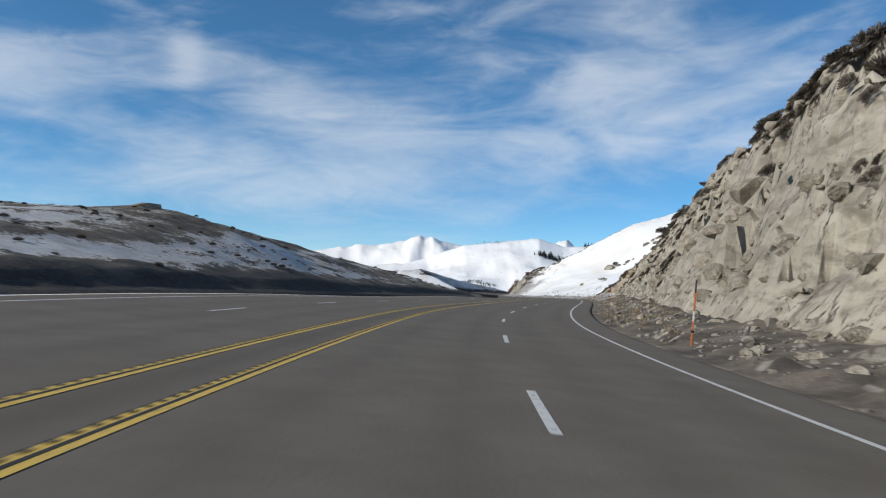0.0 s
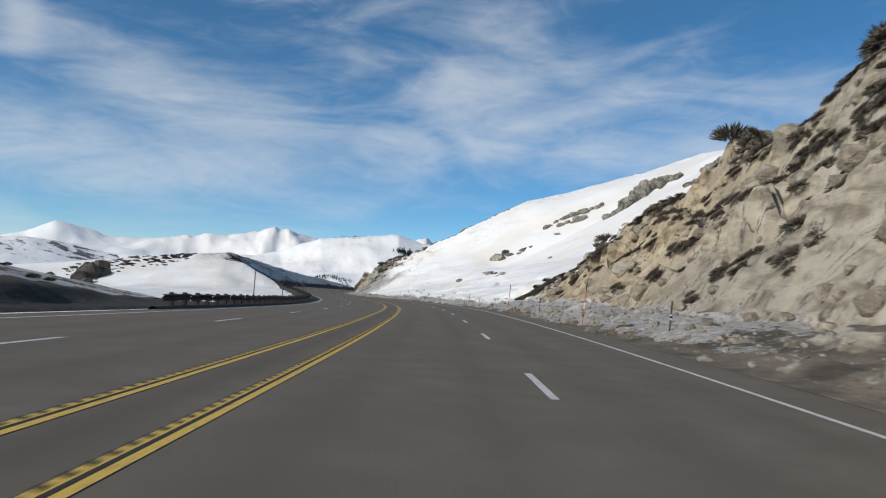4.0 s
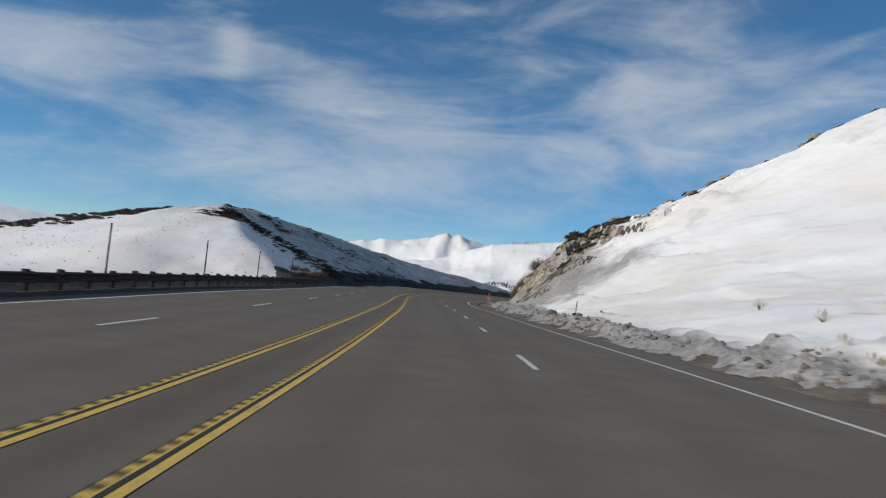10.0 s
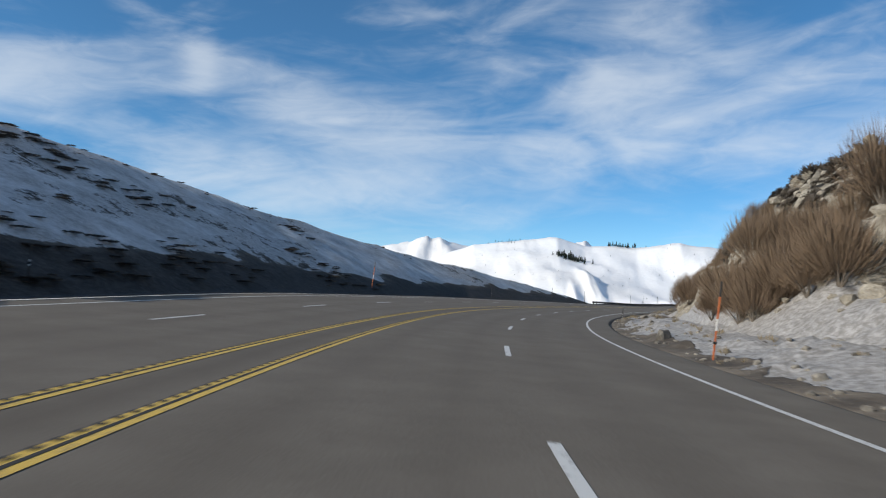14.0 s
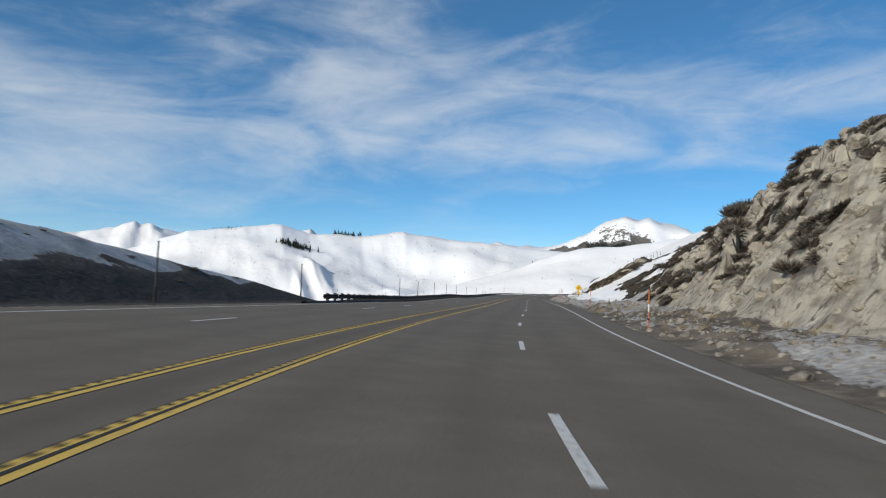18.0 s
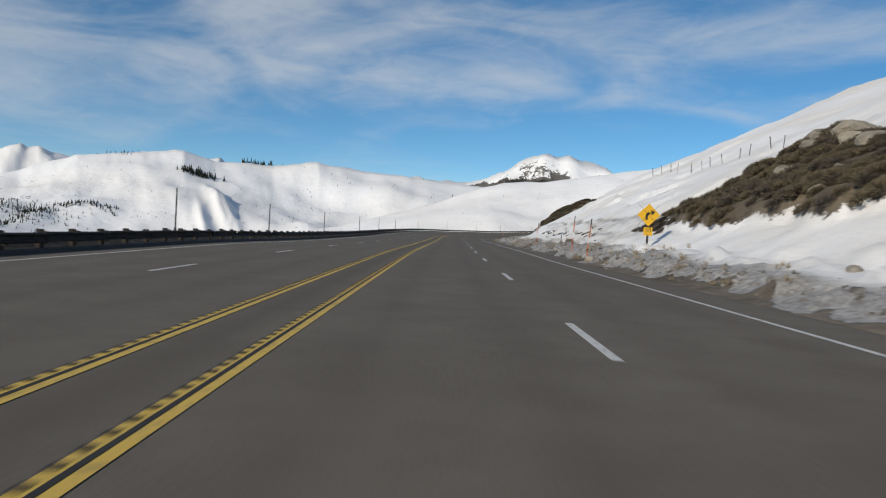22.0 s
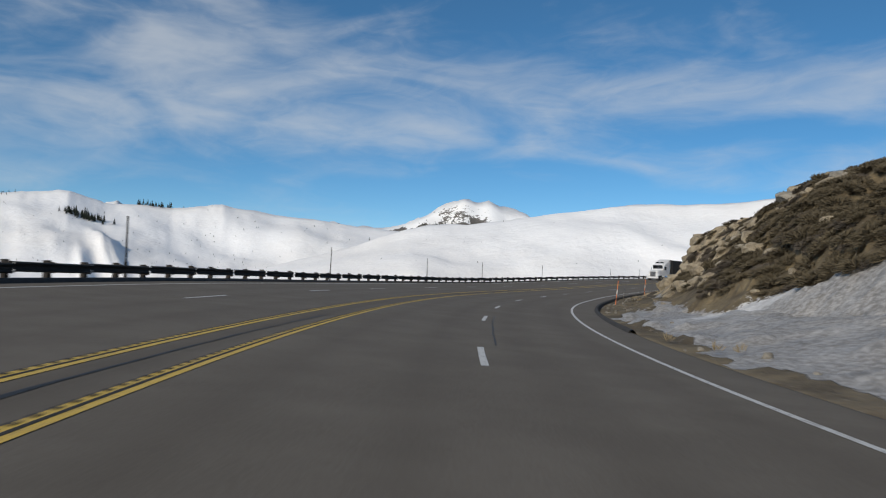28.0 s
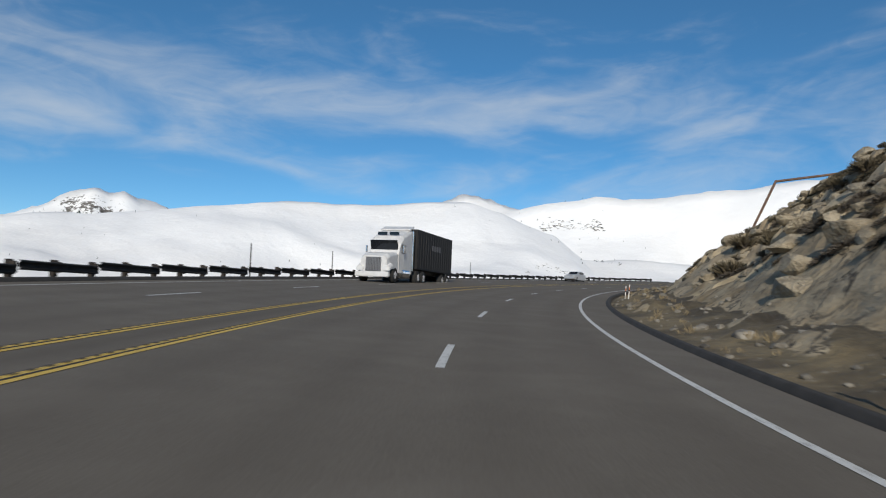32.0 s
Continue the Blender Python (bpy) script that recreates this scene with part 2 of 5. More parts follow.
def right_height(s, u):
    s, u = np.broadcast_arrays(np.asarray(s, float), np.asarray(u, float))
    toe, berm = interp(s, TOE), interp(s, BERM)
    knots = [np.interp(s, CUT[:, 0], CUT[:, k]) for k in range(1, 6)]
    h = np.where(u < 5.2, -0.3, -0.06 + berm * smooth_step(u, 5.3, toe))
    lo_u, lo_h = toe, berm
    for ku, kh in zip((20, 40, 60, 80, 110), knots):
        q = np.clip((u - lo_u) / (ku - lo_u), 0, 1)
        h = np.where(u > lo_u, lo_h + (kh - lo_h) * q, h)
        lo_u, lo_h = ku, kh
    h = np.where(u > 110, lo_h + (u - 110) * (-0.9 + 1.27 * smooth_step(s, 225, 245) * (1 - smooth_step(s, 335, 350))), h)
    back = smooth_step(u, 136, 176)  # the far side of the hill falls to the valley
    h = h * (1 - back) - 48 * back
    face = interp(s, FACE) * smooth_step(u, toe - 0.5, toe + 4) * (1 - 0.6 * smooth_step(u, 24, 40))
    p = at(s, u)
    x, y = p[..., 0], p[..., 1]
    up = u * 0.5 + h * 0.75 + 0.5 * grain(s / 3, u / 3, 5)
    lean = s + 0.5 * up
    rough = ridged(s / 9.0 + 0.4 * grain(u / 5, s / 9, 3), up / 12.0, 3, 11) * 0.8 + 1.5 * grain(s / 17.0, u / 30.0, 31)
    rough = rough + facets(lean / 6.5, up / 3.6, 13) * (1.4 - 0.5 * smooth_step(s, 640, 700)) + facets(lean / 2.6, up / 1.5, 17) * 0.36 + facets(lean / 0.95, up / 0.7, 19) * 0.11
    soft_noise = fbm(x / 26, y / 26, 3, 41) * 0.9 * smooth_step(u, toe + 2, toe + 18) + fbm(x / 4.0, y / 4.0, 3, 43) * 0.10 * smooth_step(u, 6.2, 8.5)
    banks = smooth_step(s, 180, 200) * (1 - smooth_step(s, 300, 320)) + smooth_step(s, 500, 520) * (1 - smooth_step(s, 640, 660))
    lumps = np.maximum(0, fbm(s / 1.6, u / 1.3, 3, 51)) * (0.28 + 0.14 * banks) * smooth_step(u, 5.6, 6.6) * (1 - smooth_step(u, toe - 1, toe + 2))
    lumps = lumps + banks * 0.26 * np.exp(-(((u - 6.9 - 0.5 * grain(s / 9, s * 0, 55)) / 0.75) ** 2)) * (0.75 + 0.7 * fbm(s / 2.2, u / 1.5, 3, 53))
    h = h + 0.9 * knoll_mask(s, u)
    h = h + 2.7 * np.exp(-(((u - 13.2) / 3.2) ** 2)) * smooth_step(s, 730, 748) * (1 - 0.8 * smooth_step(s, 752, 776))
    return h + rough * face + soft_noise * (1 - 0.6 * face) + lumps


def knoll_mask(s, u):
    """1 on the bare knoll behind the bend sign."""
    edge = 0.5 * fbm(np.asarray(s) / 3.0, np.asarray(u) / 2.5, 3, 57)
    low, high = 11.6 + 0.05 * np.abs(np.asarray(s) - 560), 17.5 + 0.30 * (np.asarray(s) - 548)
    return smooth_step(s + edge * 3, 543, 547) * (1 - smooth_step(s + edge * 3, 566, 570)) * smooth_step(u + edge, low - 0.3, low + 0.5) * (1 - smooth_step(u + edge, high - 1, high + 0.6))


# left-hand ground, by v metres beyond the pavement's far edge
HILL_A = [(-80, 2.5), (20, 2.8), (38, 3.6), (48, 4.9), (54, 5.8), (64, 5.6), (75, 4.9), (90, 4.1), (105, 3.8), (124, 3.4), (138, 0.5), (150, -6), (1100, -12)]
HILL_B = [(-80, -20), (280, -9), (295, -4), (308, 1.0), (320, 5), (332, 7.8), (341, 10.2), (350, 10.4), (362, 10), (380, 8.5), (404, 6.6), (413, 5.8), (424, 5.3), (440, 4.2), (456, 2.8),
          (470, 1.1), (480, -0.4), (492, -3), (540, -20), (1100, -20)]
EDGE = -13.6


def left_height(s, u):
    s, u = np.broadcast_arrays(np.asarray(s, float), np.asarray(u, float))
    v = EDGE - u
    p = at(s, u)
    x, y = p[..., 0], p[..., 1]
    mid = smooth_step(s, 100, 130) * (1 - smooth_step(s, 400, 440))
    base = -0.35 * np.clip(v - 1.2, 0, None) * (1 - mid) - 0.07 * np.clip(v - 1.2, 0, None) * mid
    base = np.maximum(base, -30)
    top_a = interp(s, HILL_A) * smooth_step(v, -2, 19) + 0.5 * smooth_step(v, 0.6, 2.4) * (1 - smooth_step(s, 118, 134))
    top_b = np.minimum(0.53 * (v - 0.9), interp(s - 0.30 * np.clip(v - 20, 0, 60) * (1 - smooth_step(s, 350, 390)), HILL_B) - (0.13 + 0.12 * smooth_step(s, 390, 440)) * np.clip(v - 19, 0, None))
    k = 0.9
    high = np.maximum(top_a, top_b)
    hill = np.maximum(base, high) + k * np.log1p(np.exp(-np.abs(base - high) / k)) * smooth_step(v, 2, 8)
    hill = hill + (0.52 * smooth_step(s, 478, 500) * (1 - smooth_step(s, 640, 665)) + 0.42 * smooth_step(s, 130, 150) * (1 - smooth_step(s, 300, 330))) * np.exp(-(((v - 1.5) / 0.8) ** 2))
    calm_side = smooth_step(s, 325, 345)
    bumps = fbm(x / 9, y / 9, 4, 61) * (0.35 - 0.2 * calm_side) * smooth_step(v, 1.5, 9) + fbm(x / 2.0, y / 2.0, 3, 67) * (0.10 - 0.05 * calm_side) * smooth_step(v, 0.6, 2)
    return np.where(v < 0.3, 0, hill + bumps)


def ground_at(s, u, lift=0.0):
    h = right_height(s, u) if u > 0 else left_height(s, u)
    return Vector(at(s, u, float(h) + lift).tolist())


# ---- materials ----
def material(name, rough=0.8, metal=0.0, color=(0.5, 0.5, 0.5)):
    m = bpy.data.materials.new(name)
    m.use_nodes = True
    b = m.node_tree.nodes["Principled BSDF"]
    b.inputs["Base Color"].default_value, b.inputs["Roughness"].default_value, b.inputs["Metallic"].default_value = (*color, 1), rough, metal
    return m


class Tree:
    """Short words for building a material's nodes."""

    def __init__(self, m):
        self.n, self.l = m.node_tree.nodes, m.node_tree.links
        self.out = self.n["Principled BSDF"]
        self.geo = self.n.new("ShaderNodeNewGeometry")
        self.pos = self.geo.outputs["Position"]

    def put(self, socket, v):
        if hasattr(v, "links"):
            self.l.new(v, socket)
        else:
            socket.default_value = (*v, 1) if isinstance(v, tuple) and len(v) == 3 and socket.type == "RGBA" else v

    def noise(self, scale, detail=4.0, rough=0.55, vector=None, distort=0.0):
        n = self.n.new("ShaderNodeTexNoise")
        n.inputs["Scale"].default_value, n.inputs["Detail"].default_value, n.inputs["Roughness"].default_value = scale, detail, rough
        n.inputs["Distortion"].default_value = distort
        self.l.new(vector or self.pos, n.inputs["Vector"])
        return n.outputs[0]

    def cells(self, scale, vector=None, feature="F1"):
        n = self.n.new("ShaderNodeTexVoronoi")
        n.feature = feature
        n.inputs["Scale"].default_value = scale
        self.l.new(vector or self.pos, n.inputs["Vector"])
        return n.outputs["Distance"]

    def stretch(self, scale, turn=(0, 0, 0)):
        n = self.n.new("ShaderNodeMapping")
        n.inputs["Scale"].default_value, n.inputs["Rotation"].default_value = scale, turn
        self.l.new(self.pos, n.inputs[0])
        return n.outputs[0]

    def math(self, op, a, b=0.0):
        n = self.n.new("ShaderNodeMath")
        n.operation = op
        self.put(n.inputs[0], a), self.put(n.inputs[1], b)
        return n.outputs[0]

    def between(self, v, lo, hi, a=0.0, b=1.0):
        n = self.n.new("ShaderNodeMapRange")
        n.interpolation_type = "SMOOTHSTEP"
        self.put(n.inputs[0], v)
        for i, q in enumerate((lo, hi, a, b)):
            n.inputs[i + 1].default_value = q
        return n.outputs[0]

    def mix(self, f, a, b):
        n = self.n.new("ShaderNodeMix")
        n.data_type = "RGBA"
        self.put(n.inputs[0], f), self.put(n.inputs[6], a), self.put(n.inputs[7], b)
        return n.outputs[2]

    def attribute(self, name):
        n = self.n.new("ShaderNodeAttribute")
        n.attribute_name = name
        return n.outputs["Fac"]

    def random(self):
        return self.n.new("ShaderNodeObjectInfo").outputs["Random"]

    def island(self):
        return self.geo.outputs["Random Per Island"]

    def bump(self, height, strength=0.4, distance=0.05):
        n = self.n.new("ShaderNodeBump")
        n.inputs["Strength"].default_value, n.inputs["Distance"].default_value = strength, distance
        self.l.new(height, n.inputs["Height"])
        self.l.new(n.outputs[0], self.out.inputs["Normal"])

    def color(self, v):
        self.put(self.out.inputs["Base Color"], v)

    def rough(self, v):
        self.put(self.out.inputs["Roughness"], v)


def two_tone(name, dark, light, scale, rough=0.85, bump=0.3, depth=0.02, metal=0.0, by_object=0.0):
    m = material(name, rough, metal)
    k = Tree(m)
    f = k.math("ADD", k.math("MULTIPLY", k.noise(scale, 6, 0.6), 0.7), k.math("MULTIPLY", k.noise(scale * 6.3, 3, 0.6), 0.3))
    f = k.between(f, 0.3, 0.7)
    if by_object:
        f = k.math("ADD", f, k.math("MULTIPLY", k.math("SUBTRACT", k.random(), 0.5), by_object))
    k.color(k.mix(f, dark, light))
    if bump:
        k.bump(f, bump, depth)
    return m


def make_terrain():
    """Snow, bare rock, brush-stained soil and gravel, mixed by the masks that the ground carries."""
    m = material("hillside_ground", 0.9)
    k = Tree(m)
    big, mid, small = k.noise(0.07, 5, 0.55), k.noise(0.5, 6, 0.62), k.noise(4.0, 5, 0.65)
    streak = k.noise(0.35, 6, 0.6, k.stretch((1, 1, 3.2), (0.5, 0.3, 0.6)), 0.7)
    crack = k.cells(0.55, k.stretch((1, 1, 1.7), (0.6, 0.2, 0.4)))
    ochre = k.attribute("ochre")
    rock = k.mix(k.between(streak, 0.34, 0.60), k.mix(ochre, (0.165, 0.142, 0.11), (0.24, 0.172, 0.09)), k.mix(ochre, (0.365, 0.33, 0.265), (0.44, 0.345, 0.215)))
    rock = k.mix(k.between(mid, 0.5, 0.72), rock, k.mix(ochre, (0.44, 0.405, 0.335), (0.52, 0.43, 0.29)))
    rock = k.mix(k.between(big, 0.45, 0.6, 0, 0.45), rock, (0.22, 0.20, 0.165))
    rock = k.mix(k.between(small, 0.52, 0.72, 0, 0.55), rock, (0.13, 0.11, 0.085))
    split = k.noise(0.32, 5, 0.6, k.stretch((1.0, 1.0, 0.55), (0.55, 0.35, 0.5)), 1.2)
    rock = k.mix(k.math("MULTIPLY", k.between(k.math("ABSOLUTE", k.math("SUBTRACT", split, 0.5)), 0.0, 0.022, 1, 0), k.between(mid, 0.40, 0.58)), rock, (0.045, 0.037, 0.029))
    patch = k.noise(0.9, 6, 0.65, k.stretch((1.0, 1.0, 0.6), (0.5, 0.3, 0.4)), 0.8)
    rock = k.mix(k.between(patch, 0.60, 0.68, 0, 0.8), rock, (0.085, 0.070, 0.053))
    soil = k.mix(k.between(mid, 0.35, 0.65), k.mix(ochre, (0.06, 0.048, 0.037), (0.085, 0.064, 0.038)), k.mix(ochre, (0.165, 0.137, 0.105), (0.19, 0.148, 0.086)))
    soil = k.mix(k.between(small, 0.6, 0.72, 0, 0.6), soil, (0.30, 0.27, 0.23))
    soil = k.mix(k.attribute("cinder"), soil, k.mix(k.between(small, 0.4, 0.7), (0.012, 0.011, 0.010), (0.045, 0.041, 0.038)))
    # grey of soiled snow; the left bank's painted shade comes in here too
    dirty = k.between(k.math("ADD", k.attribute("dirt"), k.math("MULTIPLY", k.math("SUBTRACT", mid, 0.5), 0.9)), 0.25, 0.95)
    clean = k.mix(k.between(big, 0.42, 0.62), (0.81, 0.81, 0.815), (0.77, 0.745, 0.71))
    gritty = k.noise(4.5, 8, 0.75)
    snow = k.mix(dirty, clean, k.mix(k.between(gritty, 0.38, 0.66), (0.20, 0.186, 0.168), (0.45, 0.432, 0.415)))
    bare = k.mix(k.between(k.math("ADD", k.attribute("rock"), k.math("MULTIPLY", k.math("SUBTRACT", mid, 0.5), 0.8)), 0.4, 0.6), soil, rock)
    cover = k.between(k.math("ADD", k.attribute("snow"), k.math("ADD", k.math("MULTIPLY", k.math("SUBTRACT", mid, 0.5), 0.9), k.math("MULTIPLY", k.math("SUBTRACT", small, 0.5), 0.5))), 0.44, 0.56)
    k.color(k.mix(cover, bare, snow))
    k.rough(k.math("SUBTRACT", 0.95, k.math("MULTIPLY", cover, 0.35)))
    h = k.math("ADD", k.math("MULTIPLY", crack, 0.5), k.math("ADD", k.math("MULTIPLY", mid, 0.6), k.math("MULTIPLY", small, 0.3)))
    k.bump(k.math("MULTIPLY", k.math("ADD", h, k.math("MULTIPLY", streak, 0.8)), k.math("SUBTRACT", 1.0, k.math("MULTIPLY", cover, 0.62))), 0.6, 0.3)
    return m


def make_far_snow():
    m = material("mountain_snow", 0.75)
    k = Tree(m)
    big, mid, small = k.noise(0.0022, 6, 0.6), k.noise(0.012, 7, 0.62), k.noise(0.06, 5, 0.6)
    snow = k.mix(k.between(big, 0.4, 0.65), (0.91, 0.91, 0.915), (0.87, 0.855, 0.84))
    bare = k.math("ADD", k.attribute("bare"), k.math("ADD", k.math("MULTIPLY", k.math("SUBTRACT", mid, 0.5), 0.55), k.math("MULTIPLY", k.math("SUBTRACT", small, 0.5), 0.5)))
    k.color(k.mix(k.between(bare, 0.56, 0.62), snow, k.mix(small, (0.06, 0.055, 0.05), (0.20, 0.18, 0.16))))
    k.bump(k.math("ADD", mid, k.math("MULTIPLY", small, 0.4)), 0.6, 6.0)
    return m


def make_asphalt():
    m = material("asphalt", 0.92)
    m.node_tree.nodes["Principled BSDF"].inputs["Specular IOR Level"].default_value = 0.22
    k = Tree(m)
    along = k.noise(0.35, 4, 0.5)
    grit, patch = k.noise(38.0, 3, 0.7), k.noise(0.9, 5, 0.6)
    base = k.mix(k.between(patch, 0.3, 0.7), (0.119, 0.103, 0.084), (0.150, 0.131, 0.108))
    base = k.mix(k.between(along, 0.42, 0.62, 0, 0.5), base, (0.110, 0.094, 0.076))
    base = k.mix(k.between(grit, 0.35, 0.75, 0, 0.5), base, (0.215, 0.195, 0.168))
    track = k.attribute("track")
    base = k.mix(k.math("MULTIPLY", track, 0.35), base, (0.096, 0.081, 0.066))
    k.color(base)
    k.bump(grit, 0.25, 0.006)
    return m


TERRAIN, FAR_SNOW, ASPHALT = make_terrain(), make_far_snow(), make_asphalt()


def paint(name, light, worn, keep=0.42):
    m = material(name, 0.7)
    k = Tree(m)
    k.color(k.mix(k.between(k.noise(9, 6, 0.7), keep, keep + 0.12), worn, light))
    k.bump(k.noise(60, 2), 0.15, 0.003)
    return m


WHITE_PAINT = paint("white_road_paint", (0.60, 0.60, 0.58), (0.28, 0.27, 0.26), 0.36)
YELLOW_PAINT = paint("yellow_road_paint", (0.66, 0.44, 0.085), (0.34, 0.24, 0.09), 0.36)
GROOVE = two_tone("rumble_groove", (0.015, 0.014, 0.013), (0.03, 0.028, 0.026), 8, 0.9, 0)
STEEL = two_tone("weathered_steel", (0.012, 0.011, 0.010), (0.035, 0.031, 0.028), 3.0, 0.75, 0.1, 0.005, 0.3, 0.3)
TIMBER = two_tone("creosoted_timber", (0.012, 0.010, 0.009), (0.045, 0.036, 0.03), 6.0, 0.9, 0.3, 0.01, 0, 0.4)


# ---- mesh helpers ----
def sheet(name, points, mat, masks=None, smooth=True, kind="structure", label="", parent=None):
    """A grid of points (rows, columns, 3) as one mesh."""
    r, c = points.shape[:2]
    i = np.arange(r * c).reshape(r, c)
    quads = np.stack([i[:-1, :-1], i[:-1, 1:], i[1:, 1:], i[1:, :-1]], -1).reshape(-1, 4)
    me = bpy.data.meshes.new(name)
    me.vertices.add(r * c)
    me.vertices.foreach_set("co", points.reshape(-1).astype(np.float32))
    me.loops.add(quads.size)
    me.loops.foreach_set("vertex_index", quads.reshape(-1).astype(np.int32))
    me.polygons.add(len(quads))
    me.polygons.foreach_set("loop_start", np.arange(0, quads.size, 4, dtype=np.int32))
    me.update(calc_edges=True)
    me.validate()
    me.polygons.foreach_set("use_smooth", np.ascontiguousarray(np.broadcast_to(smooth, (r - 1, c - 1)).reshape(-1)) if np.ndim(smooth) else np.full(len(me.polygons), smooth))
    for key, values in (masks or {}).items():
        me.attributes.new(key, "FLOAT", "POINT").data.foreach_set("value", np.ascontiguousarray(np.broadcast_to(values, (r, c)), dtype=np.float32).reshape(-1))
    me.materials.append(mat)
    ob = new(name, me)
    if parent:
        ob.parent = parent
    else:
        tagged(ob, label, kind=kind)
    return ob


def part(name, bm, mat, parent=None, label="", smooth=False):
    me = bpy.data.meshes.new(name)
    bm.to_mesh(me)
    bm.free()
    me.materials.append(mat)
    if smooth:
        me.polygons.foreach_set("use_smooth", np.ones(len(me.polygons), bool))
    ob = new(name, me)
    ob.parent = parent
    return tagged(ob, label)


def again(ob, m, parent=None):
    """One more object on the same mesh."""
    o = bpy.data.objects.new(ob.name.split(".")[0], ob.data)
    scene.collection.objects.link(o)
    o.parent, o.matrix_basis = parent, m
    return o


def box(bm, size, m=None, bevel=0.0):
    made = bmesh.ops.create_cube(bm, size=1.0, matrix=(m or Matrix()) @ Matrix.Diagonal((*size, 1)))
    if bevel:
        edges = list({e for v in made["verts"] for e in v.link_edges})
        bmesh.ops.bevel(bm, geom=edges, offset=bevel, segments=1, affect="EDGES")
    return bm


def rod(bm, r0, r1, length, m=None, sides=10):
    bmesh.ops.create_cone(bm, cap_ends=True, segments=sides, radius1=r0, radius2=r1, depth=length, matrix=(m or Matrix()) @ Matrix.Translation((0, 0, length / 2)))
    return bm


def thing(name, label, category, m=None, group=""):
    ob = new(name)
    ob.empty_display_size = 0.2
    if m is not None:
        ob.matrix_basis = m
    return tagged(ob, label, category, group)


# ---- road ----
S_ROAD = np.arange(-60, 1010, 1.5)
U_ROAD = np.concatenate([[EDGE - 0.05, EDGE], np.linspace(EDGE + 0.3, 5.0, 44), [5.15, 5.25]])
drop = np.zeros(len(U_ROAD))
drop[0] = drop[-1] = -0.30
drop[1] = drop[-2] = -0.02
wheel = np.exp(-((np.abs((U_ROAD[None] + 1.83) % 3.66 - 1.83) - 0.92) / 0.35) ** 2) * (U_ROAD > -12) * (U_ROAD < 3.6)
wheel = wheel + 1.2 * np.exp(-((U_ROAD[None] + 4.28) / 0.28) ** 2)
road = sheet("road", at(S_ROAD[:, None], U_ROAD[None], drop[None] + 0 * S_ROAD[:, None]), ASPHALT, {"track": wheel}, label="worn grey asphalt mountain highway with two lanes each way")


def stripe(name, s0, s1, u, width, mat, parent, lift=0.006, step=1.5):
    s = np.linspace(s0, s1, max(3, int((s1 - s0) / step) + 2))
    return sheet(name, at(s[:, None], np.array([u - width / 2, u + width / 2])[None], lift), mat, parent=parent)


for name, u in (("edge_line", 3.66), ("edge_line", -12.2)):
    stripe(name, -60, 1005, u, 0.13, WHITE_PAINT, road)
for u in (-3.617, -3.77, -4.807, -4.96):
    stripe("centre_line", -60, 1005, u, 0.10, YELLOW_PAINT, road)
for u in (-3.692, -4.882):
    stripe("groove_strip", -60, 1005, u, 0.05, GROOVE, road, 0.009)
    s0 = np.arange(-20, 960, 0.30)
    corners = [at(s0 + a, u + b, 0.012) for a, b in ((0, -0.145), (0.12, -0.145), (0.12, -0.06), (0, -0.06))]
    me = bpy.data.meshes.new("rumble_strip")
    n = len(s0)
    me.from_pydata(np.concatenate(corners).tolist(), [], np.stack([np.arange(n) + n * q for q in (0, 3, 2, 1)], -1).tolist())
    me.materials.append(GROOVE)
    tagged(new("rumble_strip", me), "dark milled rumble grooves beside the centre line", kind="stuff").parent = road
for k in range(-46, 42):
    s = 506.59 + 12.19 * k
    s += -1.6 - 3.2 * float(smooth_step(s, 762, 784)) if s > 690 else 0.5 + 1.2 * float(1 - smooth_step(s, 330, 470))
    if s > -55:
        stripe("lane_dash", s - 1.52, s + 1.52, 0.3 * float(smooth_step(s, 764, 778)), 0.13, WHITE_PAINT, road, step=0.8)
    if s > -50:
        far = s + (0.8 if s < 455 else 8.6)
        stripe("lane_dash", far - 1.52, far + 1.52, -8.55, 0.13, WHITE_PAINT, road, step=0.8)

# ---- hillsides beside the road ----
s_fine = np.arange(-60, 905, 0.5)
u_right = np.concatenate([[4.9, 5.1], np.arange(5.3, 12, 0.35), np.arange(12, 24, 0.4), np.arange(24, 30, 0.75), np.arange(30, 62, 1.6), np.arange(62, 180, 4)])
S, U = np.meshgrid(s_fine, u_right, indexing="ij")
HR = right_height(S, U)
pts = at(S, U, HR)
slope = np.hypot(np.gradient(HR, axis=0) / 0.5, np.gradient(HR, axis=1) / np.gradient(u_right)[None])
rocky = interp(S, ROCKY)
snowy = 1 - smooth_step(rocky, 0.1, 0.4)
apron = smooth_step(S, 640, 652) * (1 - smooth_step(S, 694, 706))
snowy = np.maximum(snowy, apron)
gravel = 1 - smooth_step(U + 0.4 * fbm(S / 3, U / 3, 2, 71) + 0.55 * fbm(S / 1.3, U / 0.8, 3, 72) + 0.45 * snowy - 0.5 * apron, 5.9, 6.8)
drift = 3.2 * smooth_step(S, 330, 342) * (1 - smooth_step(S, 372, 390))  # ploughed snow lies higher against the rocks here
snow_mask = 1.0 - rocky * smooth_step(U - drift + 0.6 * fbm(S / 5, U / 4, 3, 78), interp(S, TOE) - 1.5, interp(S, TOE) + 1.5)
snow_mask = np.where(rocky > 0.3, snow_mask + 0.5 * smooth_step(U, 26, 40) + 0.35 * np.clip(0.9 - slope, -0.6, 0.5), snow_mask)
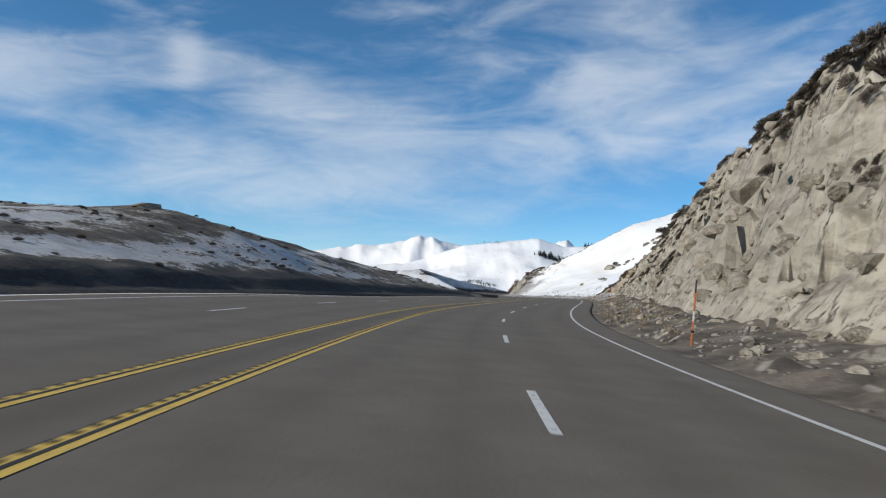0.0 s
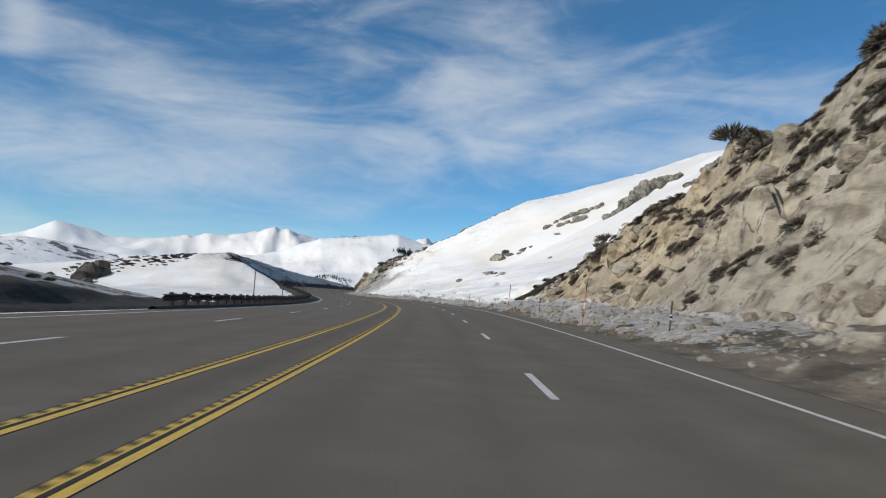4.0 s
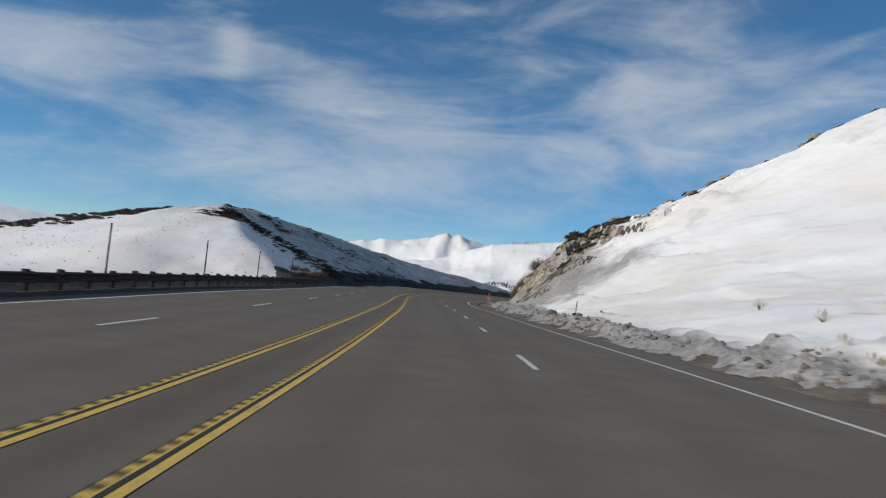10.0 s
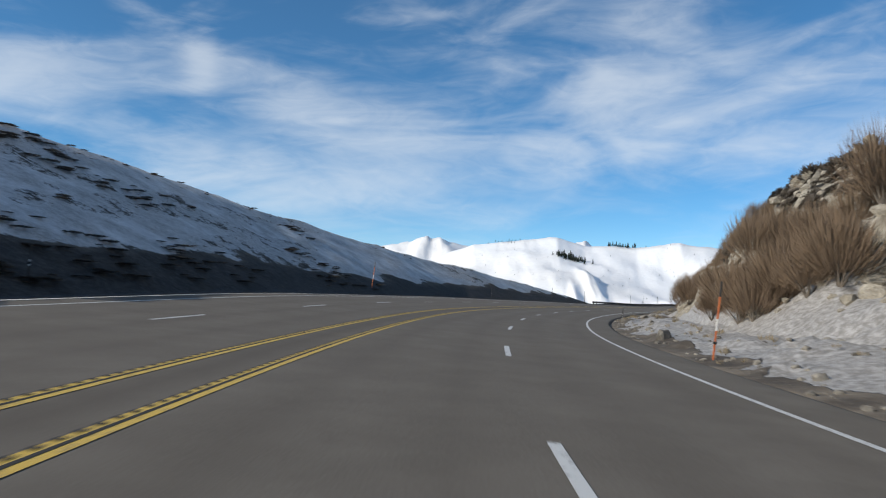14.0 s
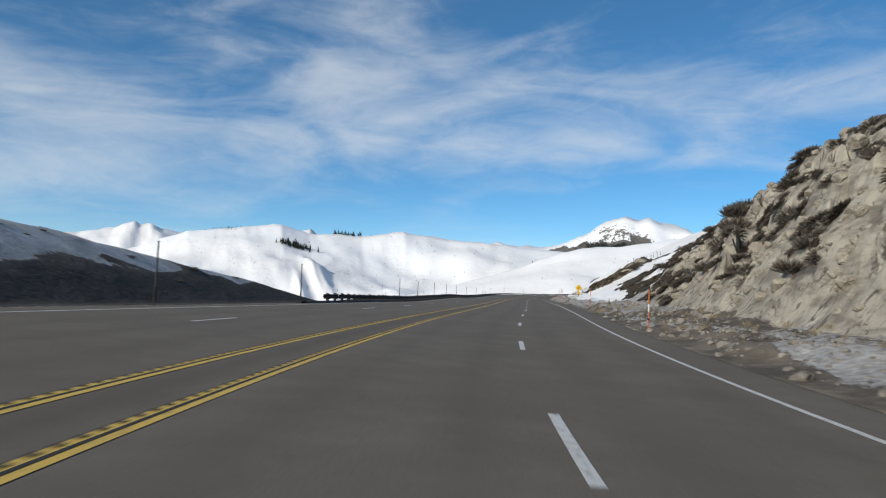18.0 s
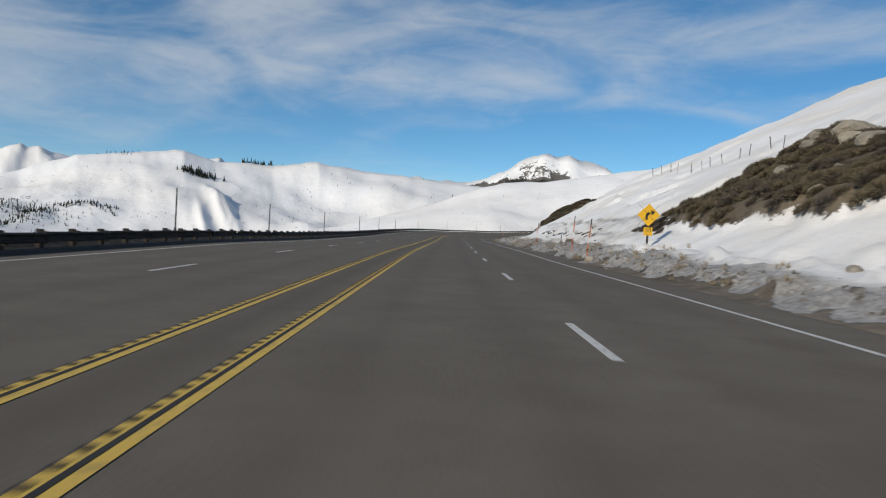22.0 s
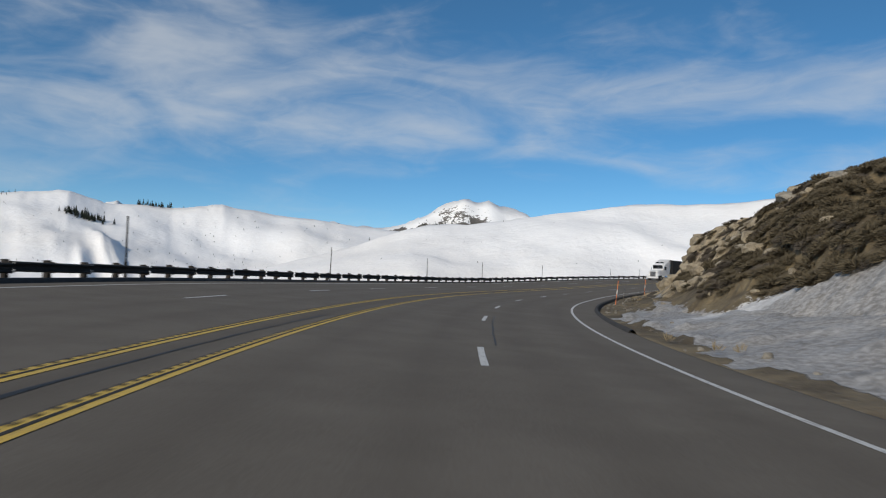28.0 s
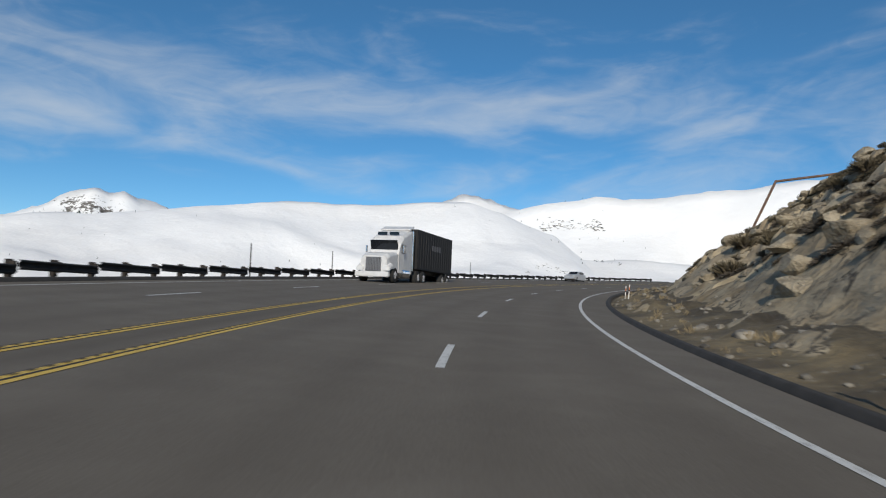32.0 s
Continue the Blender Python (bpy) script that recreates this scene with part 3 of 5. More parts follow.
brown = smooth_step(S, 700, 712) * (1 - 0.85 * smooth_step(U, 8.2, 8.9) * (1 - smooth_step(U, 11, 12)) * (1 - smooth_step(S, 736, 746))) * (1 - 0.75 * np.exp(-((U - 10.5) / 0.9) ** 2) * smooth_step(fbm(S / 7, U / 4, 2, 79), -0.1, 0.3)) * (1 - smooth_step(U, 12, 14)) + (1 - smooth_step(S, 108, 136)) * 0.85 * (1 - smooth_step(U, 9, 12)) + 0.75 * smooth_step(S, 380, 395) * (1 - smooth_step(S, 470, 490)) * (1 - smooth_step(U, 8.5, 11)) * (1.05 + 0.5 * fbm(S / 5, U / 2, 3, 97))
snow_mask = snow_mask + 0.7 * smooth_step(S, 318, 330) * (1 - smooth_step(S, 392, 402)) * smooth_step(fbm((S - 1.4 * U) / 9, U / 5, 3, 87), 0.05, 0.35) * smooth_step(U, 12, 15)
snow_mask = snow_mask * (1 - gravel) - 0.35 * gravel - brown
snow_mask = snow_mask - 1.1 * knoll_mask(S, U)
foot = interp(S, FOOT) + 0.8 * fbm(S / 4, U / 4, 2, 93)
snow_mask = np.maximum(snow_mask, apron * smooth_step(U, 6, 7) * (1 - smooth_step(U, foot - 0.5, foot + 0.5)))
dirt_mask = 0.95 - 0.86 * smooth_step(U, 6.9 + 1.9 * (1 - snowy), 9.2 + 6 * (1 - snowy)) + 0.10 * fbm(S / 12, U / 12, 2, 73)
dirt_mask = dirt_mask + snowy * smooth_step(U, 8, 12) * 0.20 * smooth_step(fbm((S + 0.9 * U) / 55, (U - 0.10 * S + 2.5 * grain(S / 30, U / 20, 76)) / 3.0, 5, 75), 0.38, 0.62) * (1 - smooth_step(U, 30, 60))
wave = U + 0.5 * grain(S / 9, S * 0, 64) + 0.25 * fbm(S / 3, U, 2, 65)
layer = smooth_step(S, 566, 580) * (1 - smooth_step(S, 640, 652))
dirt_mask = dirt_mask + layer * (0.34 * (1 - smooth_step(wave, 10.6, 11.6)) + 0.55 * np.exp(-(((wave - 13.6) / 0.45) ** 2)) + 0.22 * np.exp(-(((wave - 12.4) / 0.6) ** 2)))
dirt_mask = np.maximum(dirt_mask, 0.88 * apron) + 0.85 * smooth_step(S, 296, 312) * (1 - smooth_step(S, 376, 392)) * (1 - 0.8 * smooth_step(U + 2 * fbm(S / 6, U / 6, 3, 74), 15, 22))
ochre = np.clip(0.6 * smooth_step(S, 126, 145) * (1 - smooth_step(S, 173, 178)) + 0.55 * smooth_step(S, 395, 410) * (1 - smooth_step(S, 425, 440)) + smooth_step(S, 655, 690), 0, 1)
sheet("hillside_right", pts, TERRAIN, {"snow": snow_mask, "rock": (rocky - 0.36 * smooth_step(fbm((S + 0.9 * U) / 9, (U - 0.3 * S) / 4.5, 4, 99), 0.12, 0.5) * (S < 700)) * smooth_step(slope, 0.25, 0.7) * (1 - 0.75 * smooth_step(S, 640, 655) * (1 - smooth_step(S, 722, 738))) * (1 - 0.6 * smooth_step(S, 398, 406) * (1 - smooth_step(S, 428, 440))), "dirt": dirt_mask, "ochre": np.maximum(ochre, 0.5 * knoll_mask(S, U)), "cinder": 0.5 * smooth_step(S, 712, 730) * smooth_step(U + 0.5 * fbm(S / 3, U / 2, 2, 95), 7.0, 7.6) * (1 - smooth_step(U + 0.5 * fbm(S / 3, U / 2, 2, 95), 8.6, 9.6))}, smooth=~((rocky[1:, 1:] > 0.35) & (slope[1:, 1:] > 0.45) & (U[1:, 1:] > 9.5)), label="cut slope of pale rock and snow above the road")

v_left = np.concatenate([np.arange(0.0, 4, 0.3), np.arange(4, 14, 0.7), np.arange(14, 50, 1.6), np.arange(50, 112, 5)])
S, U = np.meshgrid(np.arange(-60, 905, 1.0), EDGE - v_left[::-1], indexing="ij")
HL = left_height(S, U)
V = EDGE - U
# the bank's shade is partly coloured in: greyer snow, more soil showing
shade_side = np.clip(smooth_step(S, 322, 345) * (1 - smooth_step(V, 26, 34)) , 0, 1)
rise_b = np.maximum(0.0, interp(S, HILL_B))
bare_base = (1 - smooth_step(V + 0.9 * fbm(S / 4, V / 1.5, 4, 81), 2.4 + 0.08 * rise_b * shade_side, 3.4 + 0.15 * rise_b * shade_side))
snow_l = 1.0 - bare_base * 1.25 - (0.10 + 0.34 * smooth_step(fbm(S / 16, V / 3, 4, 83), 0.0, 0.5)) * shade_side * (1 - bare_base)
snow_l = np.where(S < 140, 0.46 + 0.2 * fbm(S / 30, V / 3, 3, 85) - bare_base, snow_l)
# grime on the snow, plus grey standing for shade on the bank
dirt_shade_l = np.where(S < 140, 0.62, 0.18) + 0.5 * shade_side
rail_bank = np.clip(smooth_step(S, 476, 490) + smooth_step(S, 125, 140) * (1 - smooth_step(S, 322, 335)), 0, 1) * (1 - smooth_step(V, 2.0, 3.0))
snow_l = snow_l - 1.2 * rail_bank
sheet("hillside_left", at(S, U, HL), TERRAIN, {"snow": snow_l, "rock": 0 * S, "dirt": dirt_shade_l, "ochre": 0 * S, "cinder": np.clip(np.maximum(bare_base, rail_bank), 0, 1) * 0.9}, label="low hills and banks with thin snow beside the road")

# ---- distance: one sheet to the horizon, with snow mountains ----
CENTRE = np.array([120.0, 400.0])
PEAKS = [(-180, 200), (-120, 300), (-95, 330), (-70, 400), (-66, 520), (-63.3, 556), (-61.5, 606), (-59.9, 562), (-57.5, 470), (-50, 300), (-40, 383), (-38, 432), (-36.3, 468), (-35.3, 458), (-34.2, 470), (-31, 385), (-28, 300), (-20, 260),
         (-13.2, 332), (-10.3, 325), (-9.2, 359), (-8.2, 321), (-4, 250), (0, 295), (1.5, 318), (2.55, 338), (3.3, 318), (5.6, 300), (9.2, 238), (13, 194), (17, 183), (20, 228), (22, 161),
         (25, 112), (32, 140), (60, 200), (120, 220), (180, 200)]
HUMPS = [(-180, 60), (-90, 120), (-42, 150), (-35.7, 188), (-29.5, 167), (-25.4, 185), (-19.5, 200), (-16, 232), (-12.6, 200), (-8.5, 200), (-6.3, 234), (-4.3, 228),
         (-2, 214), (0.6, 190), (4, 120), (10, 60), (60, 30), (180, 60)]
NEAR = [(-180, -40), (-64, 90), (-62, 135), (-60.2, 154), (-58.2, 178), (-56, 192), (-52, 185), (-47, 162), (-41.4, 154), (-38.5, 141), (-36.3, 127), (-34.3, 115), (-32, 106), (-29, 98), (-27.5, 91), (-25.8, 76), (-24.3, 60), (-20, 25), (-17, 0), (-10, -40), (180, -40)]
SIDE = [(-180, 100), (-130, 250), (-95, 320), (-80, 306), (-75.7, 293), (-68.3, 258), (-66.3, 267), (-61.2, 230), (-57, 180), (-50, 60), (-40, -40), (180, -40)]
SHOULDER = [(-180, -60), (14, -60), (19, -20), (21, 34), (24.4, 45), (28, 44), (32, 38), (37, 28), (48, 18), (80, -30), (180, -60)]
# ribs and spurs on the slopes: heading and distance of both ends, height, width
RIBS = [(-7.9, 2330, -9.7, 1930, 28, 26), (-7.1, 2090, -7.6, 1880, 22, 20), (-6.6, 2000, -6.9, 1850, 9, 16), (-14.2, 2050, -14.9, 1850, 12, 30), (4.6, 2150, 6.5, 1800, 22, 40), (2.2, 2060, 5.2, 1820, 14, 34), (-1.0, 2080, 2.2, 2060, 9, 22), (2.4, 4250, 1.2, 3500, 26, 60), (4.0, 4250, 5.0, 3500, 20, 60),
        (-34.3, 4290, -33.0, 3800, 9, 60), (-36.3, 4290, -37.5, 3900, 9, 55), (-9.3, 4300, -9.1, 4100, 16, 30), (-48, 1500, -50, 1150, 7, 60), (-21, 2650, -22, 2150, 12, 60)]
LAYERS = [(4300, 1500, 600, PEAKS), (2740, 1100, 900, HUMPS), (1600, 900, 700, NEAR), (1950, 700, 900, SIDE), (1300, 480, 320, SHOULDER)]


def distance_height(az, r):
    x, y = CENTRE[0] - np.sin(np.radians(az)) * r, CENTRE[1] + np.cos(np.radians(az)) * r
    base = -70 + 0 * r
    z = base
    wobble = fbm(x / 420, y / 420, 4, 91)
    for R, front, behind, anchors in LAYERS:
        crest = interp(az, anchors)
        q = np.where(r < R, 1 - (R - r) / (front * (1 + 0.25 * wobble)), 1 - (r - R) / behind)
        q = np.clip(q, 0, 1)
        q = np.where(r < R, q * (0.55 + 0.45 * q), q)
        z = np.maximum(z, base + (crest - base) * q)
    up = np.clip((z - base) / 120, 0, 1)
    z = z + up * (fbm(x / 240, y / 240, 5, 97) * 7 + ridged(x / 420, y / 420, 4, 99) * 6)
    front = smooth_step(r, 1500, 1750) * (1 - smooth_step(r, 2700, 2900))
    z = z + up * front * (2.5 * ridged(x / 210, y / 210, 3, 113) + 1.0 * ridged(x / 60, y / 60, 2, 115) - 1)
    high = smooth_step(r, 3100, 3700) * np.clip((z + 70) / 300, 0, 1.3)
    z = z + high * (17 * ridged(x / 330, y / 330, 4, 109) - 12 + 7 * fbm(x / 90, y / 90, 3, 111))
    for a0, r0, a1, r1, tall, wide in RIBS:
        ax, ay, bx, by = (CENTRE[0] - math.sin(radians(a0)) * r0, CENTRE[1] + math.cos(radians(a0)) * r0, CENTRE[0] - math.sin(radians(a1)) * r1, CENTRE[1] + math.cos(radians(a1)) * r1)
        q = np.clip(((x - ax) * (bx - ax) + (y - ay) * (by - ay)) / ((bx - ax) ** 2 + (by - ay) ** 2), 0, 1)
        away = np.hypot(x - ax - q * (bx - ax), y - ay - q * (by - ay)) + 9 * fbm(x / 40, y / 40, 2, 107)
        z = z + tall * (0.25 + 0.75 * np.sin(np.pi * np.clip(q, 0.12, 0.9))) * np.exp(-np.abs(away / wide) ** 1.5)
    return x, y, z


az = np.concatenate([np.arange(-180, -100, 3.0), np.arange(-100, -18, 0.3), np.arange(-18, 12, 0.15), np.arange(12, 45, 0.3), np.arange(45, 180.1, 3.0)])
rad = np.concatenate([np.linspace(0, 700, 26), np.geomspace(740, 4850, 110)])
AZ, RR = np.meshgrid(az, rad, indexing="ij")
X, Y, Zd = distance_height(AZ, RR)
k = (np.arange(0, len(PX), 60))
near = np.full(X.shape, 1e9)
for i in k:
    near = np.minimum(near, np.hypot(X - PX[i], Y - PY[i]))
Zd = np.where(near < 420, -40 + (Zd + 40) * smooth_step(near, 130, 420), Zd)
bare = 0.20 + 0 * Zd
bare = bare + 0.38 * np.exp(-((AZ + 34) / 4.5) ** 2) * (RR > 3300) * smooth_step(Zd, 150, 260) * (1 - 0.42 * smooth_step(Zd, 400, 470))
bare = bare + 0.10 * (RR > 1200) * smooth_step(AZ, 9, 15) + 0.27 * (RR > 800) * (RR < 1340) * smooth_step(AZ, 14, 18) * (1 - smooth_step(AZ, 60, 80)) + 0.12 * (RR > 3000) * (AZ > -12)
bare = bare + 0.7 * np.exp(-(((AZ + 31.8) / 3.9) ** 4)) * (RR > 3300) * (RR < 4300) * smooth_step(Zd, 215, 240) * (1 - smooth_step(Zd + 5 * fbm(AZ * 3, RR / 50, 2, 5), 292 - 6 * (AZ + 32), 306 - 6 * (AZ + 32)))
flank = (RR > 1650) * (RR < 2760)
bare = bare + flank * (0.10 * smooth_step(AZ, -20, -16) * (1 - smooth_step(AZ, 7, 9)) + 0.17 * smooth_step(AZ, 2.2, 3.4) * (1 - smooth_step(AZ, 8, 10)))
sheet("ground", np.stack([X, Y, Zd], -1), FAR_SNOW, {"bare": bare}, label="snow-covered valley and mountains reaching to the horizon")

# ---- scattered shapes: stones, shrubs and twigs ----
rng = np.random.default_rng(7)
PALE_ROCK = two_tone("pale_granite", (0.185, 0.16, 0.122), (0.44, 0.395, 0.32), 1.7, 0.92, 0.9, 0.14, 0, 0.5)
GOLD_ROCK = two_tone("golden_granite", (0.19, 0.152, 0.10), (0.46, 0.39, 0.285), 1.6, 0.92, 0.9, 0.16, 0, 0.45)
TALUS = two_tone("grey_talus", (0.11, 0.098, 0.082), (0.33, 0.305, 0.265), 0.9, 0.92, 0.6, 0.05, 0, 0.3)
DARK_ROCK = two_tone("dark_crag_rock", (0.030, 0.026, 0.022), (0.12, 0.102, 0.082), 0.7, 0.92, 0.7, 0.15, 0, 0.2)
GREY_ROCK = two_tone("grey_granite", (0.07, 0.062, 0.052), (0.34, 0.31, 0.26), 0.8, 0.92, 0.6, 0.08, 0, 0.5)


def foliage(name, a, b, c):
    m = material(name, 0.9)
    k = Tree(m)
    f = k.math("ADD", k.math("MULTIPLY", k.island(), 0.6), k.math("MULTIPLY", k.random(), 0.4))
    k.color(k.mix(k.between(f, 0.0, 0.6), k.mix(k.between(f, 0.5, 1.0), a, b), c))
    return m


SAGE = foliage("sagebrush", (0.06, 0.05, 0.04), (0.115, 0.094, 0.072), (0.085, 0.07, 0.054))
OLIVE = foliage("olive_brush", (0.075, 0.060, 0.036), (0.155, 0.125, 0.075), (0.11, 0.088, 0.054))
WILLOW = foliage("bare_willow_twigs", (0.13, 0.088, 0.058), (0.24, 0.165, 0.105), (0.18, 0.125, 0.08))
STRAW = foliage("dry_grass", (0.20, 0.15, 0.085), (0.36, 0.29, 0.18), (0.28, 0.22, 0.13))
WOOD = two_tone("grey_brush_stems", (0.06, 0.05, 0.04), (0.16, 0.13, 0.10), 9, 0.9, 0)


def stone_shape(seed, flat=0.75, points=26):
    """A broken stone: the hull of scattered points, with a few flat sides."""
    r = np.random.default_rng(seed)
    d = r.normal(size=(points, 3))
    d /= np.linalg.norm(d, axis=1)[:, None]
    d *= (1, r.uniform(0.65, 0.95), flat * r.uniform(0.7, 1.1))
    for _ in range(4):
        n = r.normal(size=3)
        n /= np.linalg.norm(n)
        k = r.uniform(0.45, 0.7)
        over = np.maximum(d @ n - k, 0)
        d -= over[:, None] * n
    bm = bmesh.new()
    for p in d:
        bm.verts.new(p)
    bmesh.ops.convex_hull(bm, input=list(bm.verts))
    loose = [v for v in bm.verts if not v.link_faces]
    bmesh.ops.delete(bm, geom=loose, context="VERTS")
    bmesh.ops.recalc_face_normals(bm, faces=list(bm.faces))
    return bm


def blades(seed, count, reach, height, width, upright=0.3, tips=1):
    """Twigs and leaf sprays as narrow tapered blades out of one root."""
    r = np.random.default_rng(seed)
    verts, faces = [], []
    for _ in range(count):
        turn, out = r.uniform(0, 2 * np.pi), np.sqrt(r.uniform(0.02, 1))
        rise = height * (upright + (1 - upright) * np.sqrt(max(0.0, 1 - out * out))) * r.uniform(0.55, 1.05)
        tip = np.array([np.cos(turn) * out * reach, np.sin(turn) * out * reach, rise])
        foot = tip * r.uniform(0.25, 0.7) * (0.9, 0.9, 0.75)
        side = np.cross(tip - foot, r.normal(size=3))
        side *= width * r.uniform(0.6, 1.3) / (np.linalg.norm(side) + 1e-6)
        mid = foot * 0.45 + tip * 0.55 + r.normal(size=3) * reach * 0.05
        n = len(verts)
        verts += [foot, mid - side, mid + side, tip]
        faces += [(n, n + 1, n + 3, n + 2)]
    return np.array(verts), np.array(faces)


def as_mesh(name, verts, faces, mat):
    me = bpy.data.meshes.new(name)
    me.from_pydata(verts.tolist(), [], faces.tolist())
    me.materials.append(mat)
    return me


def bm_arrays(bm):
    bm.verts.ensure_lookup_table()
    bmesh.ops.triangulate(bm, faces=list(bm.faces))
    bm.verts.index_update()
    out = np.array([v.co[:] for v in bm.verts]), np.array([[v.index for v in f.verts] for f in bm.faces])
    bm.free()
    return out


def slope_up(s, u):
    """Which way growth stands on the right-hand slope: between upright and square to the ground."""
    e = 0.9
    along = at(s + e, u, right_height(s + e, u)) - at(s - e, u, right_height(s - e, u))
    across = at(s, u + e, right_height(s, u + e)) - at(s, u - e, right_height(s, u - e))
    n = np.cross(across, along)
    n *= np.sign(n[:, 2:3]) / np.linalg.norm(n, axis=1)[:, None]
    n = 0.72 * n + (0, 0, 0.28)
    return n / np.linalg.norm(n, axis=1)[:, None]


def heap(name, shapes, places, sizes, mat, label, stretch=(1, 1, 1), parent=None, ups=None):
    """Many small pieces joined into one object of stuff."""
    vs, fs, n = [], [], 0
    turns = rng.uniform(0, 2 * np.pi, len(places))
    which = rng.integers(0, len(shapes), len(places))
    for p, size, a, w in zip(places, sizes, turns, which):
        v, f = shapes[w]
        c, q = np.cos(a), np.sin(a)
        v = (v * stretch) @ np.array([[c, q, 0], [-q, c, 0], [0, 0, 1]]) * size
        if ups is not None:
            z = ups[len(vs)]
            x = np.cross((0.0, 1.0, 0.0), z)
            x /= np.linalg.norm(x)
            v = v @ np.stack([x, np.cross(z, x), z])
        v = v + p
        vs.append(v)
        fs.append(f + n)
        n += len(v)
    ob = new(name, as_mesh(name, np.concatenate(vs), np.concatenate(fs), mat))
    tagged(ob, label, kind="stuff")
    if parent:
        ob.parent = parent
    return ob


def spots(n, s_range, u_range, keep=None):
    """Scattered plan places on the right-hand ground."""
    s, u = rng.uniform(*s_range, n), rng.uniform(*u_range, n)
    if keep is not None:
        ok = keep(s, u)
        s, u = s[ok], u[ok]
    return s, u, at(s, u, right_height(s, u))


# boulders that stick out of the rock faces
STONE_SHAPES = [stone_shape(100 + k, 0.75, 26 if k < 4 else 80) for k in range(8)]
STONE_MESHES = []
for bm in STONE_SHAPES:
    me = bpy.data.meshes.new("boulder")
    bm.to_mesh(me)
    me.materials.append(PALE_ROCK)
    STONE_MESHES.append(me)
STONES = [bm_arrays(bm) for bm in STONE_SHAPES]


def boulder(p, size, label, stretch=(1, 1, 0.8), sink=0.3, group="boulders on the rock face", mat=None, tilt=25, first=0, last=8):
    me = STONE_MESHES[int(rng.integers(first, last))]
    if mat is not None:
        me = me.copy()
        me.materials[0] = mat
    ob = new("boulder", me)
    ob.matrix_basis = Matrix.Translation(Vector(p) - Vector((0, 0, sink * size))) @ pose(0, 0, 0, rng.uniform(-tilt, tilt), rng.uniform(-tilt, tilt), rng.uniform(0, 360)) @ Matrix.Diagonal((*(size * q for q in stretch), 1))
    return tagged(ob, label, "boulder", group)


for n, s_range, u_range, size in ((34, (20, 166), (11, 24), (0.6, 1.6)), (24, (325, 400), (13, 22), (0.5, 1.4)), (26, (400, 490), (11, 20), (0.35, 0.85)), (40, (706, 880), (11, 20), (0.4, 1.1))):
    s, u, p = spots(n, s_range, u_range)
    heap("bedded_rock", STONES, p - (0, 0, 0.2), rng.uniform(*size, len(p)) * rng.uniform(0.6, 1.0, len(p)), GOLD_ROCK if s_range[0] > 700 else PALE_ROCK, "pale tan granite blocks bedded in the rock face")
for s_range, u_range, n, size in (((-20, 170), (10.0, 24), 1100, 0.28), ((325, 490), (10.5, 20), 1500, 0.22), ((700, 880), (10.8, 22), 500, 0.30)):
    s, u, p = spots(n, s_range, u_range)
    heap("rock_debris", STONES, p, rng.gamma(2.0, size / 2, len(p)) + 0.12, GOLD_ROCK if s_range[0] > 650 else PALE_ROCK, "broken pale stones lying on the rock face")
s, u, p = spots(46, (746, 838), (9.6, 14.5))
for q in p:
    boulder(q, rng.uniform(0.5, 1.15), "broad golden granite block bedded in the cut", (1.4, 0.9, 0.7), 0.25, "golden blocks in the cut", GOLD_ROCK, 22)
s, u, p = spots(16, (716, 750), (9.4, 12.5))
for q in p:
    boulder(q, rng.uniform(0.6, 1.2), "pale boulder at the foot of the brushy slope", (1.2, 0.9, 0.9), 0.1, "boulders at the foot of the slope", GOLD_ROCK, 18, 4)
for s_range, n in (((-10, 165), 3400), ((400, 500), 2600)):
    s, u, p = spots(n, s_range, (6.0, 11.0), lambda s, u: rng.uniform(size=len(s)) < np.exp(-np.abs(u - 8.0) / 1.8))
    heap("talus", STONES, p, rng.gamma(1.2, 0.045, len(p)) + 0.03, TALUS, "grey stone rubble at the foot of the cliff")
# stones and clods along the verge
s, u, p = spots(5200, (-10, 880), (5.4, 9.5), lambda s, u: rng.uniform(size=len(s)) < np.where(((s > 185) & (s < 320)) | ((s > 500) & (s < 706)), 0.12, 1.0) * np.exp(-np.abs(u - 6.8) / 1.4))
heap("verge_stones", STONES, p, rng.gamma(1.6, 0.05, len(p)) + 0.03, GREY_ROCK, "small grey stones and clods along the road verge")
s, u, p = spots(60, (8, 150), (6.2, 9.5))
for q in p[:40]:
    boulder(q, rng.uniform(0.18, 0.5), "grey fallen stone on the gravel verge", group="fallen stones on the verge", mat=None, tilt=60)

DIRTY_SNOW = two_tone("dirty_snow_clods", (0.055, 0.049, 0.043), (0.32, 0.305, 0.29), 1.4, 0.85, 0.4, 0.04)
s, u, p = spots(5200, (185, 665), (5.8, 8.4), lambda s, u: (((s < 320) | (s > 500)) & (rng.uniform(size=len(s)) < np.exp(-((u - 6.7) / 0.8) ** 2))))
heap("snow_clods", STONES, p, rng.gamma(1.6, 0.04, len(p)) + 0.03, DIRTY_SNOW, "dirty snow clods thrown up by the plough along the verge")
